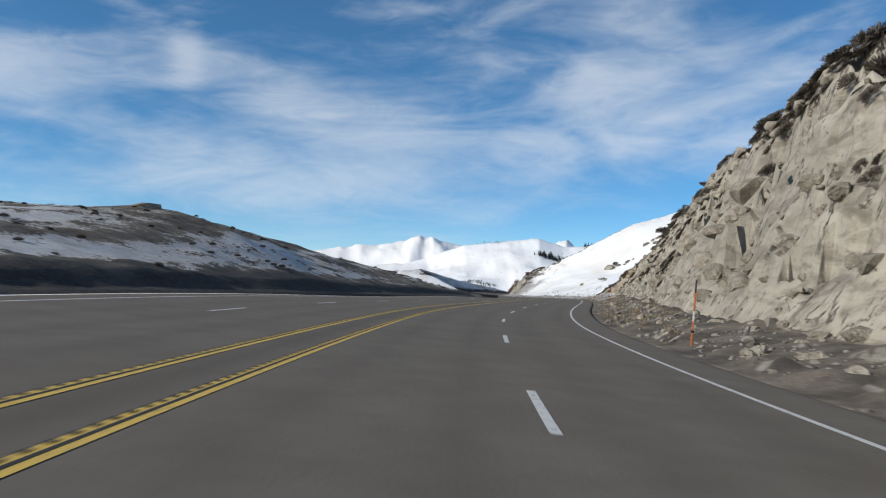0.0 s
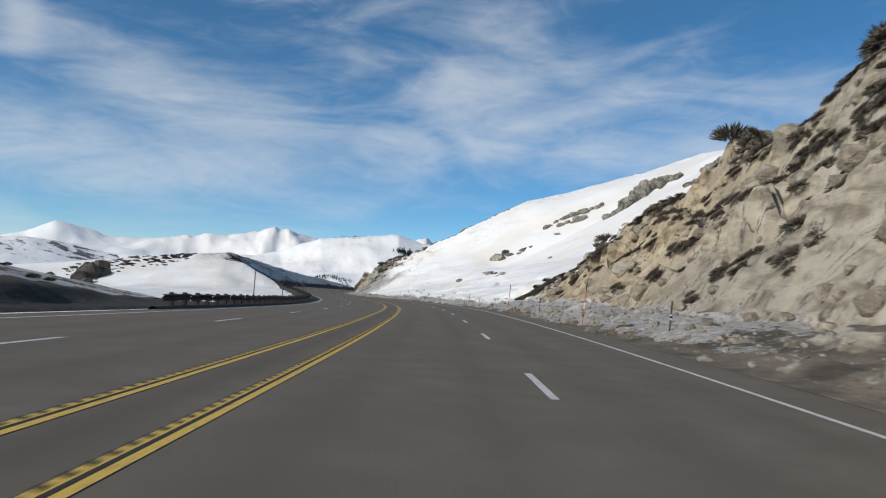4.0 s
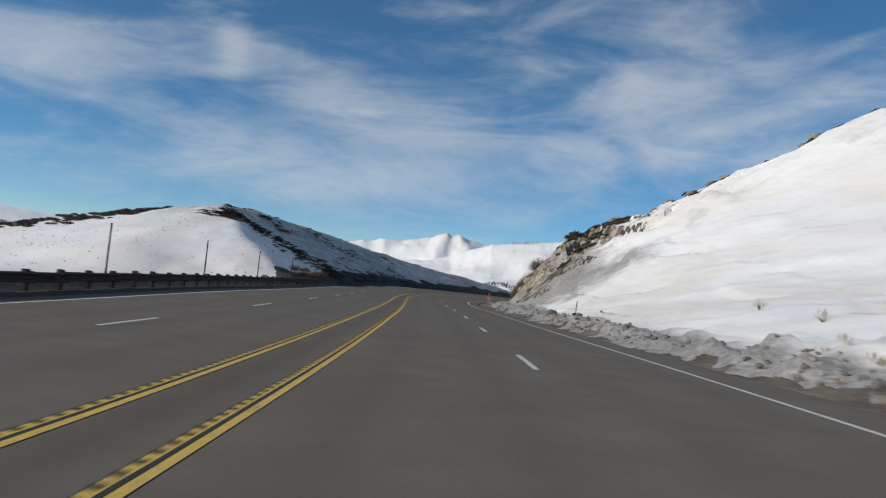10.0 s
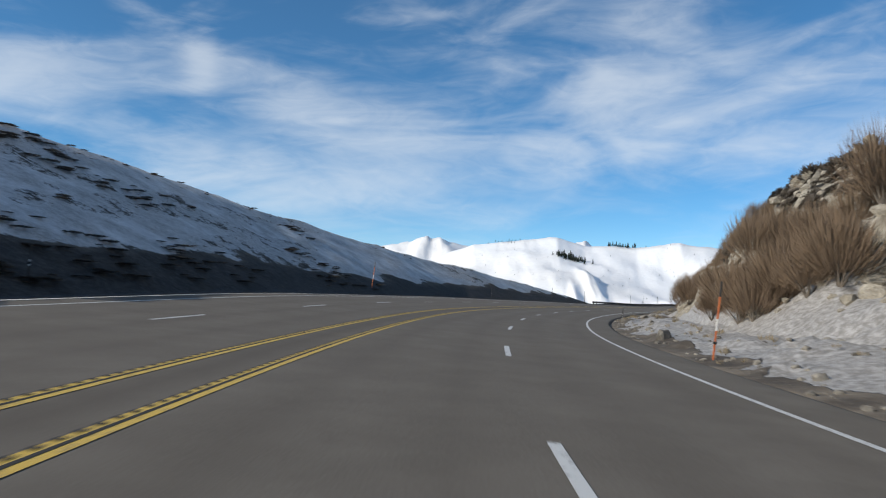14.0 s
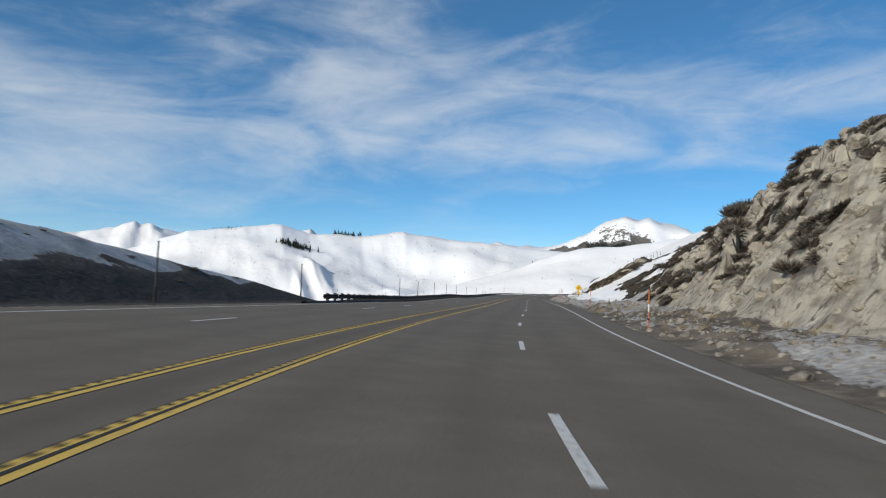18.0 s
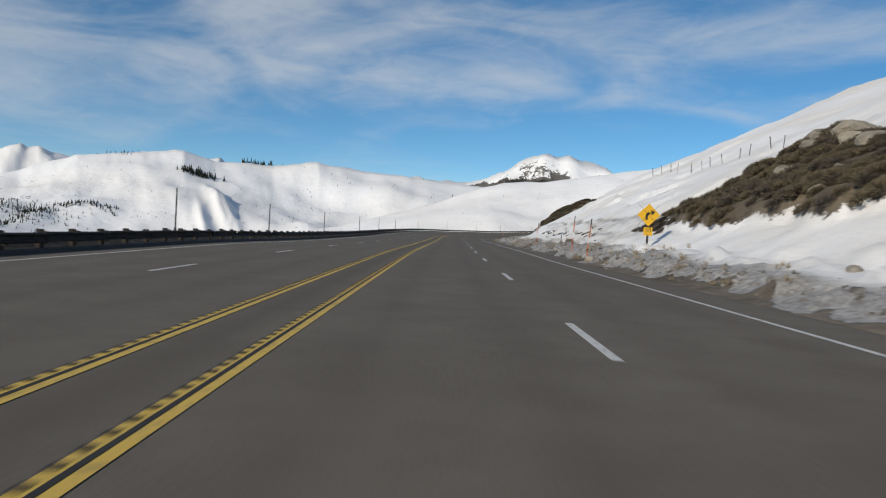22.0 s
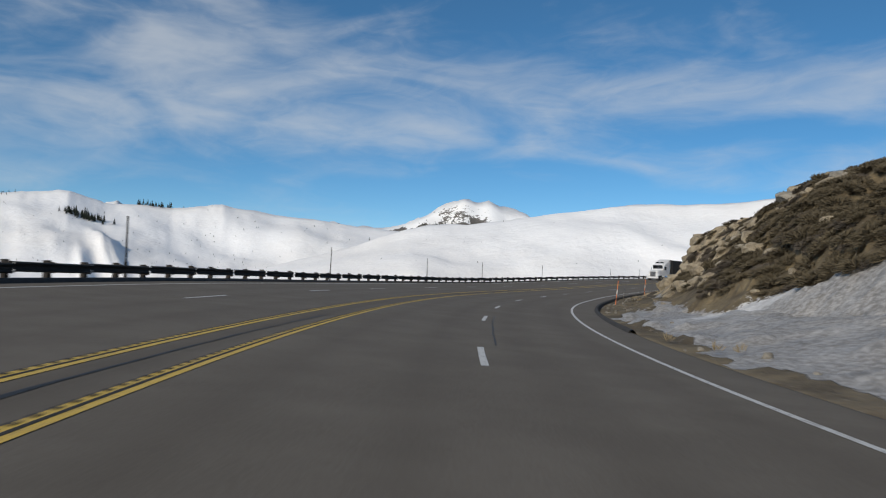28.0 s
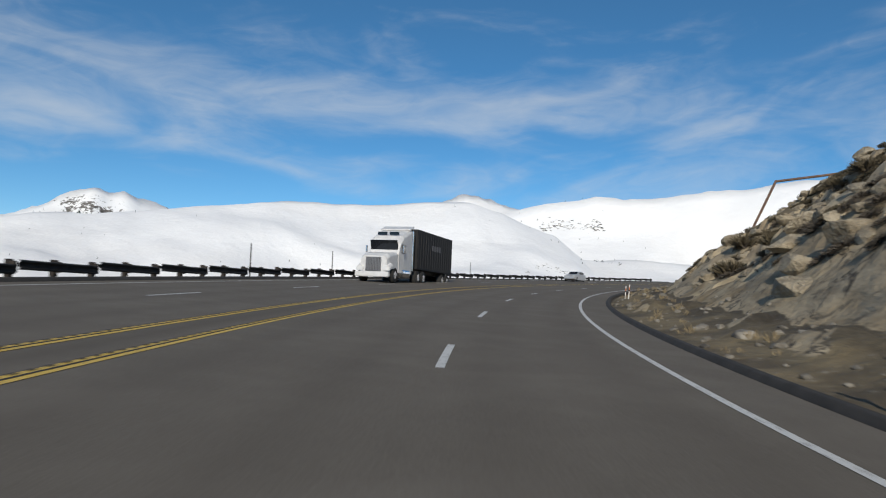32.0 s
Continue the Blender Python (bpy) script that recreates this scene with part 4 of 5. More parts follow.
# rock outcrops in the snow slope: each a line of slabs from one plan place to another; tall: how upright the blocks stand
OUTCROPS = [(277, 70, 277, 76, 8, 1.6, 1.2), (277.5, 75, 282, 83, 13, 2.3, 1.9), (282, 82, 283, 90, 12, 2.3, 1.9), (283, 89, 281, 95, 6, 2.0, 1.6), (290.5, 57, 291, 66, 7, 1.3, 0.9), (290.5, 66, 288, 74, 7, 1.7, 0.9),
            (284, 45.5, 284, 51, 3, 1.5, 0.5), (272, 33, 267, 35, 3, 1.5, 0.6), (234, 23, 232, 25, 2, 0.8, 0.5), (258.8, 44.6, 258, 45.4, 1, 0.9, 0.7), (248.4, 52, 247, 54, 2, 1.4, 0.7), (237.3, 51, 237, 52, 1, 0.7, 0.7),
            (263, 90, 260, 95, 4, 2.3, 1.0), (252, 78, 251, 82, 3, 2.0, 0.8), (239, 70, 238, 73, 2, 1.4, 0.7), (284.3, 57.5, 284, 58.5, 1, 1.1, 0.7), (288, 60.5, 287, 65, 3, 1.4, 0.7), (286.4, 66, 285, 68, 2, 2.2, 0.9),
            (344, 22, 330, 30, 8, 1.0, 0.8), (330, 30, 317, 44, 9, 1.0, 0.8)]
SNOW_ROCK = two_tone("weathered_granite", (0.06, 0.055, 0.047), (0.33, 0.305, 0.26), 1.1, 0.92, 0.7, 0.12, 0, 0.5)
for s0, u0, s2, u2, n, size, tall in OUTCROPS:
    for k in range(n):
        q = (k + rng.uniform(0.2, 0.8)) / n
        place = ground_at(s0 + (s2 - s0) * q + rng.normal() * size * 0.25, u0 + (u2 - u0) * q + rng.normal() * size * 0.2)
        ob = boulder(place, size, "grey granite slab showing through the snow slope", (1, 1, 1), 0, "outcrops in the snow slope", SNOW_ROCK, 8, 0, 4)
        grow = size * rng.uniform(0.55, 1.0)
        ob.matrix_basis = Matrix.Translation(place + Vector((0, 0, 0.15 * grow * tall))) @ pose(0, 0, 0, rng.uniform(-10, 14), rng.uniform(-30, -8), turn_at(s0) + rng.uniform(-25, 25)) @ Matrix.Diagonal((grow * 1.25, grow * 0.85, grow * tall, 1))
for s1, u1, size, stretch in ((286.3, 41.6, 3.1, (1.1, 0.8, 0.9)), (287.5, 44.5, 1.9, (1.2, 0.7, 0.8)), (284.6, 44.8, 1.7, (1.3, 0.7, 0.5)), (273.2, 27.2, 1.25, (0.95, 0.9, 1.0)), (223.5, 6.7, 0.85, (1.3, 0.6, 0.55))):
    boulder(ground_at(s1, u1), size, "brown weathered boulder standing out of the snow", stretch, 0.0, "boulders in the snow slope", SNOW_ROCK, 10, 0, 4)
for s1, u1, size, stretch in ((769.5, 10.6, 1.25, (1.35, 0.9, 0.62)), (770.5, 12.4, 1.05, (1, 1, 0.8)), (775, 12.2, 0.7, (1, 1, 0.9)), (777, 12.2, 0.6, (1, 0.9, 0.8)), (727, 19, 1.6, (1.4, 1, 0.6)), (719, 21, 1.6, (1.5, 1, 0.6)), (722, 15, 0.6, (1.4, 0.8, 0.6)),
                                 (741, 11.6, 0.9, (1.1, 0.9, 0.8)), (744, 12.0, 0.7, (1, 1, 0.9)), (724, 13.2, 0.6, (1, 1, 0.8)), (720, 13.4, 0.7, (1.2, 0.8, 0.8)), (733, 15.5, 1.1, (1.4, 0.9, 0.7)), (752, 13, 1.2, (1.3, 0.9, 0.7))):
    boulder(ground_at(s1, u1), size, "large pale rounded boulder at the foot of the slope", stretch, 0.1, "large boulders at the foot of the slope", None, 14, 4)
for s1, u1, size in ((21, 7.2, 0.55), (19, 7.9, 0.5), (20, 6.6, 0.3), (40, 10.0, 0.75), (37, 11.7, 0.9), (33, 9.4, 0.4), (45, 9.6, 0.45), (57, 9.4, 0.6)):
    boulder(ground_at(s1, u1), size, "angular fallen block beside the road", (1.2, 0.9, 0.8), 0.15, "fallen stones on the verge", None, 30)
for s1, u1, size in ((330, -72.5, 5.0), (327, -70, 4.2), (333, -70, 4.0), (324, -73, 3.6), (328, -67, 2.6), (336, -73, 3.4), (321, -70, 2.2)):
    boulder(ground_at(s1, u1), size, "dark weathered crag beyond the guardrail", (0.9, 0.8, 1.2), -0.1, "crags beyond the guardrail", DARK_ROCK, 16)
for _ in range(14):
    s1, u1 = 342 + rng.normal() * 9, -66 + rng.normal() * 10
    boulder(ground_at(s1, u1), rng.uniform(0.7, 2.0), "dark boulder on the snowy hilltop", (1, 1, 0.8), 0.2, "boulders on the snowy hilltop", DARK_ROCK, 20)

# shrubs: a twiggy dome on a few stems
SHRUBS = [blades(200 + k, 300, 1.0, 0.85, 0.034) for k in range(5)]
WILLOWS = [blades(300 + k, 850, 1.1, 1.9, 0.0075, 0.35) for k in range(3)]
TUFTS = [blades(400 + k, 26, 0.25, 0.4, 0.012, 0.6) for k in range(3)]


def shrub_meshes(shapes, mat, name):
    return [as_mesh(name, v, f, mat) for v, f in shapes]


SAGE_MESHES, OLIVE_MESHES, WILLOW_MESHES = shrub_meshes(SHRUBS, SAGE, "foliage"), shrub_meshes(SHRUBS, OLIVE, "foliage"), shrub_meshes(WILLOWS, WILLOW, "crown")
stem_bm = bmesh.new()
for k in range(5):
    rod(stem_bm, 0.035, 0.012, 0.62, pose(0, 0, -0.1, 18 * math.sin(k * 1.9) + 14, 16 * math.cos(k * 2.3), 72 * k), 5)
STEMS = bpy.data.meshes.new("stem")
stem_bm.to_mesh(STEMS)
stem_bm.free()
STEMS.materials.append(WOOD)


def shrub(p, size, meshes, label, group, leaf="crown", tall=1.0):
    ob = thing("shrub", label, "shrub", Matrix.Translation(Vector(p)) @ pose(0, 0, 0, 0, 0, rng.uniform(0, 360)), group)
    f = new(leaf, meshes[int(rng.integers(0, len(meshes)))])
    f.parent, f.scale = ob, (size, size * rng.uniform(0.8, 1.1), size * tall)
    w = new("stem", STEMS)
    w.parent, w.scale = ob, (size, size, size * tall)
    return ob


def crowd(n, s_range, u_range, clump=6.0, cut=0.0, seed=0):
    """Places that gather in drifts."""
    return spots(n, s_range, u_range, lambda s, u: fbm(s / clump, u / clump * 1.3, 2, 500 + seed) > cut)


for n, s_range, u_range, size, meshes, cut in (
        (60, (15, 185), (19, 27), (0.8, 1.9), SAGE_MESHES, -0.2), (5, (169, 173), (12, 17), (0.5, 0.8), SAGE_MESHES, -1),
        (56, (338, 400), (16, 26), (0.7, 1.5), SAGE_MESHES, -0.2), (70, (425, 505), (11, 24), (0.8, 1.7), SAGE_MESHES, 0.0),
        (150, (690, 860), (10.8, 24), (0.6, 1.3), OLIVE_MESHES, -0.05)):
    s, u, p = crowd(n, s_range, u_range, 7.0, cut, int(s_range[0]))
    for q in p[:60]:
        shrub(q, rng.uniform(*size), meshes, "dark leafless brush growing on the slope" if meshes is SAGE_MESHES else "olive brown brush among pale boulders", "brush on the slopes")
for n, s_range, u_range, size, mat, cut in (
        (700, (-20, 176), (19, 28), 0.85, SAGE, -0.25), (360, (338, 400), (15, 30), 0.75, SAGE, -0.1),
        (260, (400, 500), (17, 28), 0.75, SAGE, 0.0), (1300, (664, 712), (13.2, 34), 0.6, OLIVE, -0.5), (900, (706, 880), (14, 34), 0.5, OLIVE, 0.0)):
    s, u, p = crowd(n, s_range, u_range, 7.0, cut, int(s_range[0]))
    ok = u > interp(s, FOOT)
    s, u, p = s[ok], u[ok], p[ok]
    heap("brush", SHRUBS, p, rng.uniform(0.5, 1.5, len(p)) * size, mat, "dark leafless brush covering the slope", stretch=(1.2, 1.2, 0.75), ups=slope_up(s, u))


def clumps(centres, s_range, u_range, per, spread, size, mat, squash=1.0):
    """Ragged drifts of brush, each a few shrubs grown together."""
    cs, cu = rng.uniform(*s_range, centres), rng.uniform(*u_range, centres)
    many = rng.integers(per // 2, per + 1, centres)
    s1 = np.repeat(cs, many) + rng.normal(size=many.sum()) * spread * 1.5
    u1 = np.repeat(cu, many) + rng.normal(size=many.sum()) * spread * 0.7 * squash
    u1 = np.maximum(u1, np.maximum(interp(s1, TOE) + 0.4, interp(s1, FOOT) + rng.uniform(0, 1.5, len(s1))))
    heap("brush", SHRUBS, at(s1, u1, right_height(s1, u1) - 0.08), rng.uniform(0.5, 1.2, len(s1)) * size, mat, "ragged drift of dark leafless brush on the slope", stretch=(1.25, 1.25, 0.7), ups=slope_up(s1, u1))


clumps(26, (15, 60), (17.5, 21), 14, 1.6, 0.75, SAGE)
clumps(46, (55, 170), (17, 22.5), 14, 1.6, 0.75, SAGE)
clumps(80, (62, 172), (11.5, 19), 9, 0.8, 0.55, SAGE)
clumps(5, (5, 60), (12, 17), 5, 0.7, 0.45, SAGE)
clumps(76, (340, 398), (14.5, 23), 13, 1.3, 0.6, SAGE)
clumps(34, (345, 396), (13.6, 17), 10, 1.0, 0.5, SAGE)
clumps(26, (432, 492), (11.5, 20), 9, 1.1, 0.65, SAGE)
clumps(14, (470, 500), (11, 17), 12, 1.2, 0.7, SAGE)
clumps(56, (664, 712), (13.2, 24), 16, 1.6, 0.6, OLIVE)
clumps(26, (662, 712), (13.2, 24), 10, 1.4, 0.6, SAGE)
clumps(64, (700, 742), (10.5, 22), 15, 1.5, 0.6, OLIVE)
clumps(34, (700, 742), (10.5, 22), 12, 1.3, 0.6, SAGE)
clumps(40, (746, 860), (9.8, 22), 12, 1.3, 0.55, OLIVE)
clumps(16, (750, 800), (9.8, 14), 12, 1.2, 0.5, SAGE)
clumps(26, (712, 860), (15, 22), 10, 1.3, 0.6, SAGE)
# the brushy knoll behind the bend sign, with boulders along its top
for n, size, mat in ((420, 0.62, OLIVE), (300, 0.6, SAGE)):
    s, u = rng.uniform(545, 570, n), rng.uniform(11.6, 24, n)
    ok = knoll_mask(s, u) > rng.uniform(0.15, 0.7, n)
    heap("brush", SHRUBS, at(s, u, right_height(s, u) - 0.06)[ok], (rng.uniform(0.5, 1.15, n) * size)[ok], mat, "dense olive and grey brush on the rocky knoll", ups=slope_up(s, u)[ok])
for s1, u1, size in ((566, 20.5, 1.2), (564, 19.2, 1.0), (562, 20.4, 1.3), (559, 19.0, 1.1), (556, 18.2, 1.2), (561, 16.5, 0.8), (553, 15.2, 0.6), (549, 16.5, 1.0), (557, 13.4, 0.45), (551, 13.0, 0.4)):
    boulder(ground_at(s1, u1), size, "grey rounded boulder on the brushy knoll", (1.2, 0.95, 0.85), 0.1, "boulders on the brushy knoll", None, 14, 4)
# tall bare willows by the bend
s, u, p = spots(90, (384, 436), (10.8, 19))
for q in p[:80]:
    shrub(q, rng.uniform(0.7, 1.5), WILLOW_MESHES, "tall bare reddish willow bush below the rocks", "willows at the bend", "crown")
s, u, p = spots(30, (360, 374), (9.3, 14.5))
for q in p:
    shrub(q, rng.uniform(1.0, 1.9), WILLOW_MESHES, "tall bare reddish willow bush below the rocks", "willows at the bend", "crown")
for s1, u1 in ((296, -15.3), (301, -15.6), (306, -15.2), (312, -15.5), (316, -16.4), (318, -15.4), (321, -16.2), (323, -15.3), (326, -16.0), (328, -15.6)):
    shrub(ground_at(s1, u1), rng.uniform(0.35, 0.55) if s1 < 314 else rng.uniform(0.6, 0.95), WILLOW_MESHES, "rusty dry bush behind the guardrail", "dry bushes by the guardrail", "crown", 0.6)
# strips of brush that run across the snow slopes
STRIPS = [(498, 11, 503, 12, 34, 0.8, 0.55), (499, 12.5, 505, 17, 64, 1.2, 0.6), (497, 14, 500, 24, 60, 1.6, 0.65), (512, 12.6, 531, 14.0, 30, 0.5, 0.45), (572, 12.2, 566, 12.6, 40, 0.6, 0.5), (524, 13.5, 530, 15.0, 44, 0.7, 0.5), (531, 14, 526, 15.4, 30, 0.6, 0.45), (563.8, 22, 566.4, 34.7, 60, 0.8, 0.5), (566.4, 34.7, 587, 60, 60, 0.9, 0.5), (553, 24, 549, 31, 46, 0.8, 0.5), (549, 31, 549.5, 42, 46, 0.7, 0.5),
          (507, 12.5, 512, 12.6, 50, 0.8, 0.55), (517.5, 17.5, 516, 18.5, 12, 0.5, 0.4), (656, 13.7, 648, 17.5, 40, 0.8, 0.35), (645, 17, 654, 28, 60, 1.2, 0.35), (175, 10.7, 170.5, 11.5, 50, 0.45, 0.5), (170.5, 11.5, 169.5, 14, 60, 0.6, 0.6), (169.5, 14, 173, 18.5, 60, 0.8, 0.6), (346, 21, 330, 30, 80, 0.9, 0.55), (330, 30, 318, 42, 80, 0.8, 0.5), (318, 42, 315, 54, 40, 0.6, 0.4), (332, 24, 328, 15, 60, 1.5, 0.6), (326, 16, 332, 22, 50, 1.8, 0.6), (583, 11.0, 624, 11.3, 44, 0.25, 0.24)]
for s0, u0, s2, u2, n, spread, size in STRIPS:
    q = rng.uniform(0, 1, n)
    s1, u1 = s0 + (s2 - s0) * q + rng.normal(size=n) * spread, u0 + (u2 - u0) * q + rng.normal(size=n) * spread
    heap("brush", SHRUBS, at(s1, u1, right_height(s1, u1) - 0.05), rng.uniform(0.4, 1.25, n) * size, SAGE, "strip of dark brush showing out of the snow", stretch=(1.15, 1.15, 0.75), ups=slope_up(s1, u1))
THIN = [blades(600 + k, 46, 0.7, 1.3, 0.011, 0.55) for k in range(3)]
THIN_MESHES = shrub_meshes(THIN, WILLOW, "crown")
for s1, u1 in ((205, 10), (219, 9.5), (236, 10.5), (247, 11), (262, 11.5), (270, 13), (222, 12), (253, 13), (257, 12.4), (261, 13.6), (597, 11.2), (604, 11.3), (608, 11.8), (592, 12), (616, 11.5)):
    shrub(ground_at(s1, u1), rng.uniform(0.5, 0.9), THIN_MESHES, "thin bare bush sticking out of the snow", "bushes in the snow", "crown", 0.7)
s, u, p = spots(1500, (-5, 880), (5.6, 9.0), lambda s, u: fbm(s / 14, u / 3, 2, 77) > 0.1)
heap("dry_grass", TUFTS, p, rng.uniform(0.5, 1.1, len(p)), STRAW, "dry straw grass tufts along the verge")

# ---- guardrails ----
def beam_mesh():
    """One length of W-shaped rail, 3.9 m, along y, its top 0.76 m above the ground."""
    wave = [(0.0, 0.45), (0.07, 0.48), (0.07, 0.52), (0.0, 0.57), (0.0, 0.64), (0.07, 0.69), (0.07, 0.73), (0.0, 0.76)]
    bm = bmesh.new()
    rows = []
    for y in (-1.95, 1.95):
        rows.append([bm.verts.new((x, y, z)) for x, z in wave] + [bm.verts.new((x - 0.008, y, z)) for x, z in reversed(wave)])
    n = len(rows[0])
    for k in range(n):
        bm.faces.new((rows[0][k], rows[0][(k + 1) % n], rows[1][(k + 1) % n], rows[1][k]))
    for r in rows:
        bm.faces.new(r)
    bmesh.ops.recalc_face_normals(bm, faces=list(bm.faces))
    return bm


rail_beam = part("rail_beam", beam_mesh(), STEEL)
rail_post = part("rail_post", box(bmesh.new(), (0.17, 0.20, 1.15), Matrix.Translation((-0.24, 0, 0.26)), 0.012), TIMBER)
rail_block = part("spacer_block", box(bmesh.new(), (0.15, 0.15, 0.36), Matrix.Translation((-0.08, 0, 0.60)), 0.012), TIMBER)
for s0, s1, u, low in ((129, 322, EDGE - 0.15, -0.12), (477, 900, EDGE - 0.15, -0.2)):
    rail = thing("guardrail", "dark weathered steel guardrail on timber posts along the road", "guardrail")
    for k in range(int((s1 - s0) / 3.81)):
        sk = s0 + 3.81 * k
        m = Matrix.Translation(Vector(at(sk, u, low).tolist())) @ pose(0, 0, 0, 0, 0, turn_at(sk))
        again(rail_beam, m, rail)
        for d in (0, 1.905):
            m = Matrix.Translation(Vector(at(sk + d, u, low + rng.uniform(-0.03, 0.02)).tolist())) @ pose(0, 0, 0, 0, rng.uniform(-2, 2), turn_at(sk + d))
            again(rail_post, m, rail)
            again(rail_block, m, rail)
for ob in (rail_beam, rail_post, rail_block):
    bpy.data.objects.remove(ob)
DIKE = two_tone("tarred_dike", (0.02, 0.018, 0.016), (0.045, 0.04, 0.036), 2.0, 0.9, 0.3, 0.02)
for s0, s1, u0 in ((125, 345, EDGE + 0.25), (470, 905, EDGE + 0.25), (690, 905, 5.06)):
    s = np.arange(s0, s1, 1.5)
    prof_u, prof_h = np.array([-0.22, -0.12, 0.04, 0.16, 0.22]), np.array([-0.03, 0.10, 0.13, 0.05, -0.03])
    sheet("asphalt_dike", at(s[:, None], u0 + prof_u[None] * (0.7 if u0 > 0 else -1), prof_h[None]), DIKE, label="low dark asphalt dike along the pavement edge")

# ---- snow poles behind the rail, marker posts on the verge ----
DARK_POLE = two_tone("dark_pole_steel", (0.02, 0.02, 0.02), (0.05, 0.045, 0.04), 5, 0.7, 0)
ORANGE = two_tone("orange_marker_plastic", (0.40, 0.10, 0.03), (0.54, 0.16, 0.05), 4, 0.6, 0)
MARKER_WHITE = two_tone("white_marker_band", (0.55, 0.54, 0.52), (0.75, 0.74, 0.72), 5, 0.6, 0)
snow_pole = thing("snow_pole", "tall thin dark snow pole behind the guardrail", "snow pole", group="snow poles behind the guardrail")
part("shaft", rod(bmesh.new(), 0.042, 0.034, 2.95, Matrix.Translation((0, 0, -0.5)), 8), DARK_POLE, snow_pole)
part("sleeve", rod(bmesh.new(), 0.062, 0.058, 0.75, Matrix.Translation((0, 0, -0.1)), 8), STEEL, snow_pole)
part("cap", rod(bmesh.new(), 0.05, 0.03, 0.05, Matrix.Translation((0, 0, 2.45)), 8), DARK_POLE, snow_pole)
LEFT_POLES = [149, 163, 176, 189, 202, 214, 227, 240, 252.5, 265, 277, 290, 304, 455, 473, 508.5, 522, 539, 556, 573, 594, 620, 645, 669, 692, 715, 736, 752, 772, 797, 808, 822, 838]
for sk in LEFT_POLES:
    m = Matrix.Translation(Vector(at(sk, -14.6, -0.6 * float(smooth_step(sk, 760, 800))).tolist())) @ pose(0, 0, 0, rng.uniform(-1.5, 1.5), rng.uniform(-1.5, 1.5), turn_at(sk))
    copy_thing(snow_pole, m)
for o in (*snow_pole.children, snow_pole):
    bpy.data.objects.remove(o)


def marker_post(name, label, colours, group):
    ob = thing(name, label, "marker post", group=group)
    z = -0.3
    for k, (length, mat) in enumerate(colours):
        part("band" if k else "stake", box(bmesh.new(), (0.058, 0.03, length), Matrix.Translation((0, 0, z + length / 2)), 0.006), mat, ob)
        z += length
    part("bracket", box(bmesh.new(), (0.10, 0.05, 0.08), Matrix.Translation((0, -0.01, 0.5)), 0.006), STEEL, ob)
    return ob


striped = marker_post("marker_post", "orange and white snow marker post on the verge", [(1.15, ORANGE), (0.35, MARKER_WHITE), (0.65, ORANGE), (0.45, DARK_POLE)], "snow marker posts on the verge")
plain = marker_post("marker_post", "dark snow marker post with a white band on the verge", [(0.7, DARK_POLE), (0.2, MARKER_WHITE), (0.5, DARK_POLE)], "snow marker posts on the verge")
short = marker_post("marker_post", "low white and orange marker post on the verge", [(0.75, MARKER_WHITE), (0.25, ORANGE), (0.15, MARKER_WHITE)], "snow marker posts on the verge")
for sk, u, kind in ((25.4, 6.5, striped), (87.2, 7.2, striped), (121.1, 7.0, plain), (132.4, 6.3, striped), (149, 7.0, plain), (159.8, 6.3, striped), (190, 7.4, plain), (216, 6.1, plain), (252, 7.4, plain),
                    (288.3, 8.6, plain), (325.4, 5.9, striped), (354, 6.0, striped), (392, 6.0, plain), (461.5, 5.9, striped), (486, 6.6, plain), (502.6, 6.5, striped), (531.3, 6.8, plain), (563.6, 6.3, striped),
                    (569.5, 6.4, striped), (580, 7.2, plain), (594, 6.8, striped), (627, 7.4, plain), (672.6, 7.8, striped), (720.5, 6.0, striped), (737, 5.5, plain), (752, 5.7, striped), (769, 5.8, short), (804.7, 6.2, short), (811, 5.9, short),
                    (329, -15.2, plain), (354, -15.4, plain), (392, -15.4, striped), (430, -15.2, plain)):
    copy_thing(kind, Matrix.Translation(ground_at(sk, u)) @ pose(0, 0, 0, rng.uniform(-2, 2), rng.uniform(0, 5), turn_at(sk)))
for ob in (striped, plain, short):
    for o in (*ob.children, ob):
        bpy.data.objects.remove(o)

# ---- bend sign ----
SIGN_YELLOW = two_tone("sign_yellow", (0.66, 0.36, 0.015), (0.74, 0.42, 0.02), 3, 0.5, 0)
SIGN_BLACK = material("sign_black", 0.5, 0, (0.012, 0.012, 0.012))
foot = ground_at(562.6, 9.5)
sign_z = 2.8 - float(right_height(562.6, 9.5))
sign = thing("bend_sign", "yellow diamond right-bend warning sign with a speed plate", "road sign", Matrix.Translation(foot) @ pose(0, 0, 0, 0, 0, turn_at(562.6)))
part("post", box(bmesh.new(), (0.10, 0.10, sign_z + 0.8), Matrix.Translation((0, 0.07, sign_z / 2 - 0.1)), 0.01), TIMBER, sign)
diamond = part("diamond_panel", box(bmesh.new(), (0.92, 0.012, 0.92), pose(0, 0, sign_z, 0, 45, 0), 0.003), SIGN_YELLOW, sign)
bm = bmesh.new()
for k in range(4):
    c, q = math.cos(radians(45 + 90 * k)), math.sin(radians(45 + 90 * k))
    box(bm, (0.86, 0.004, 0.014), Matrix.Translation((0.43 * c, -0.009, sign_z + 0.43 * q)) @ pose(0, 0, 0, 0, 135 + 90 * k, 0))
part("border", bm, SIGN_BLACK, diamond)
bm = bmesh.new()
outer, inner = [], []
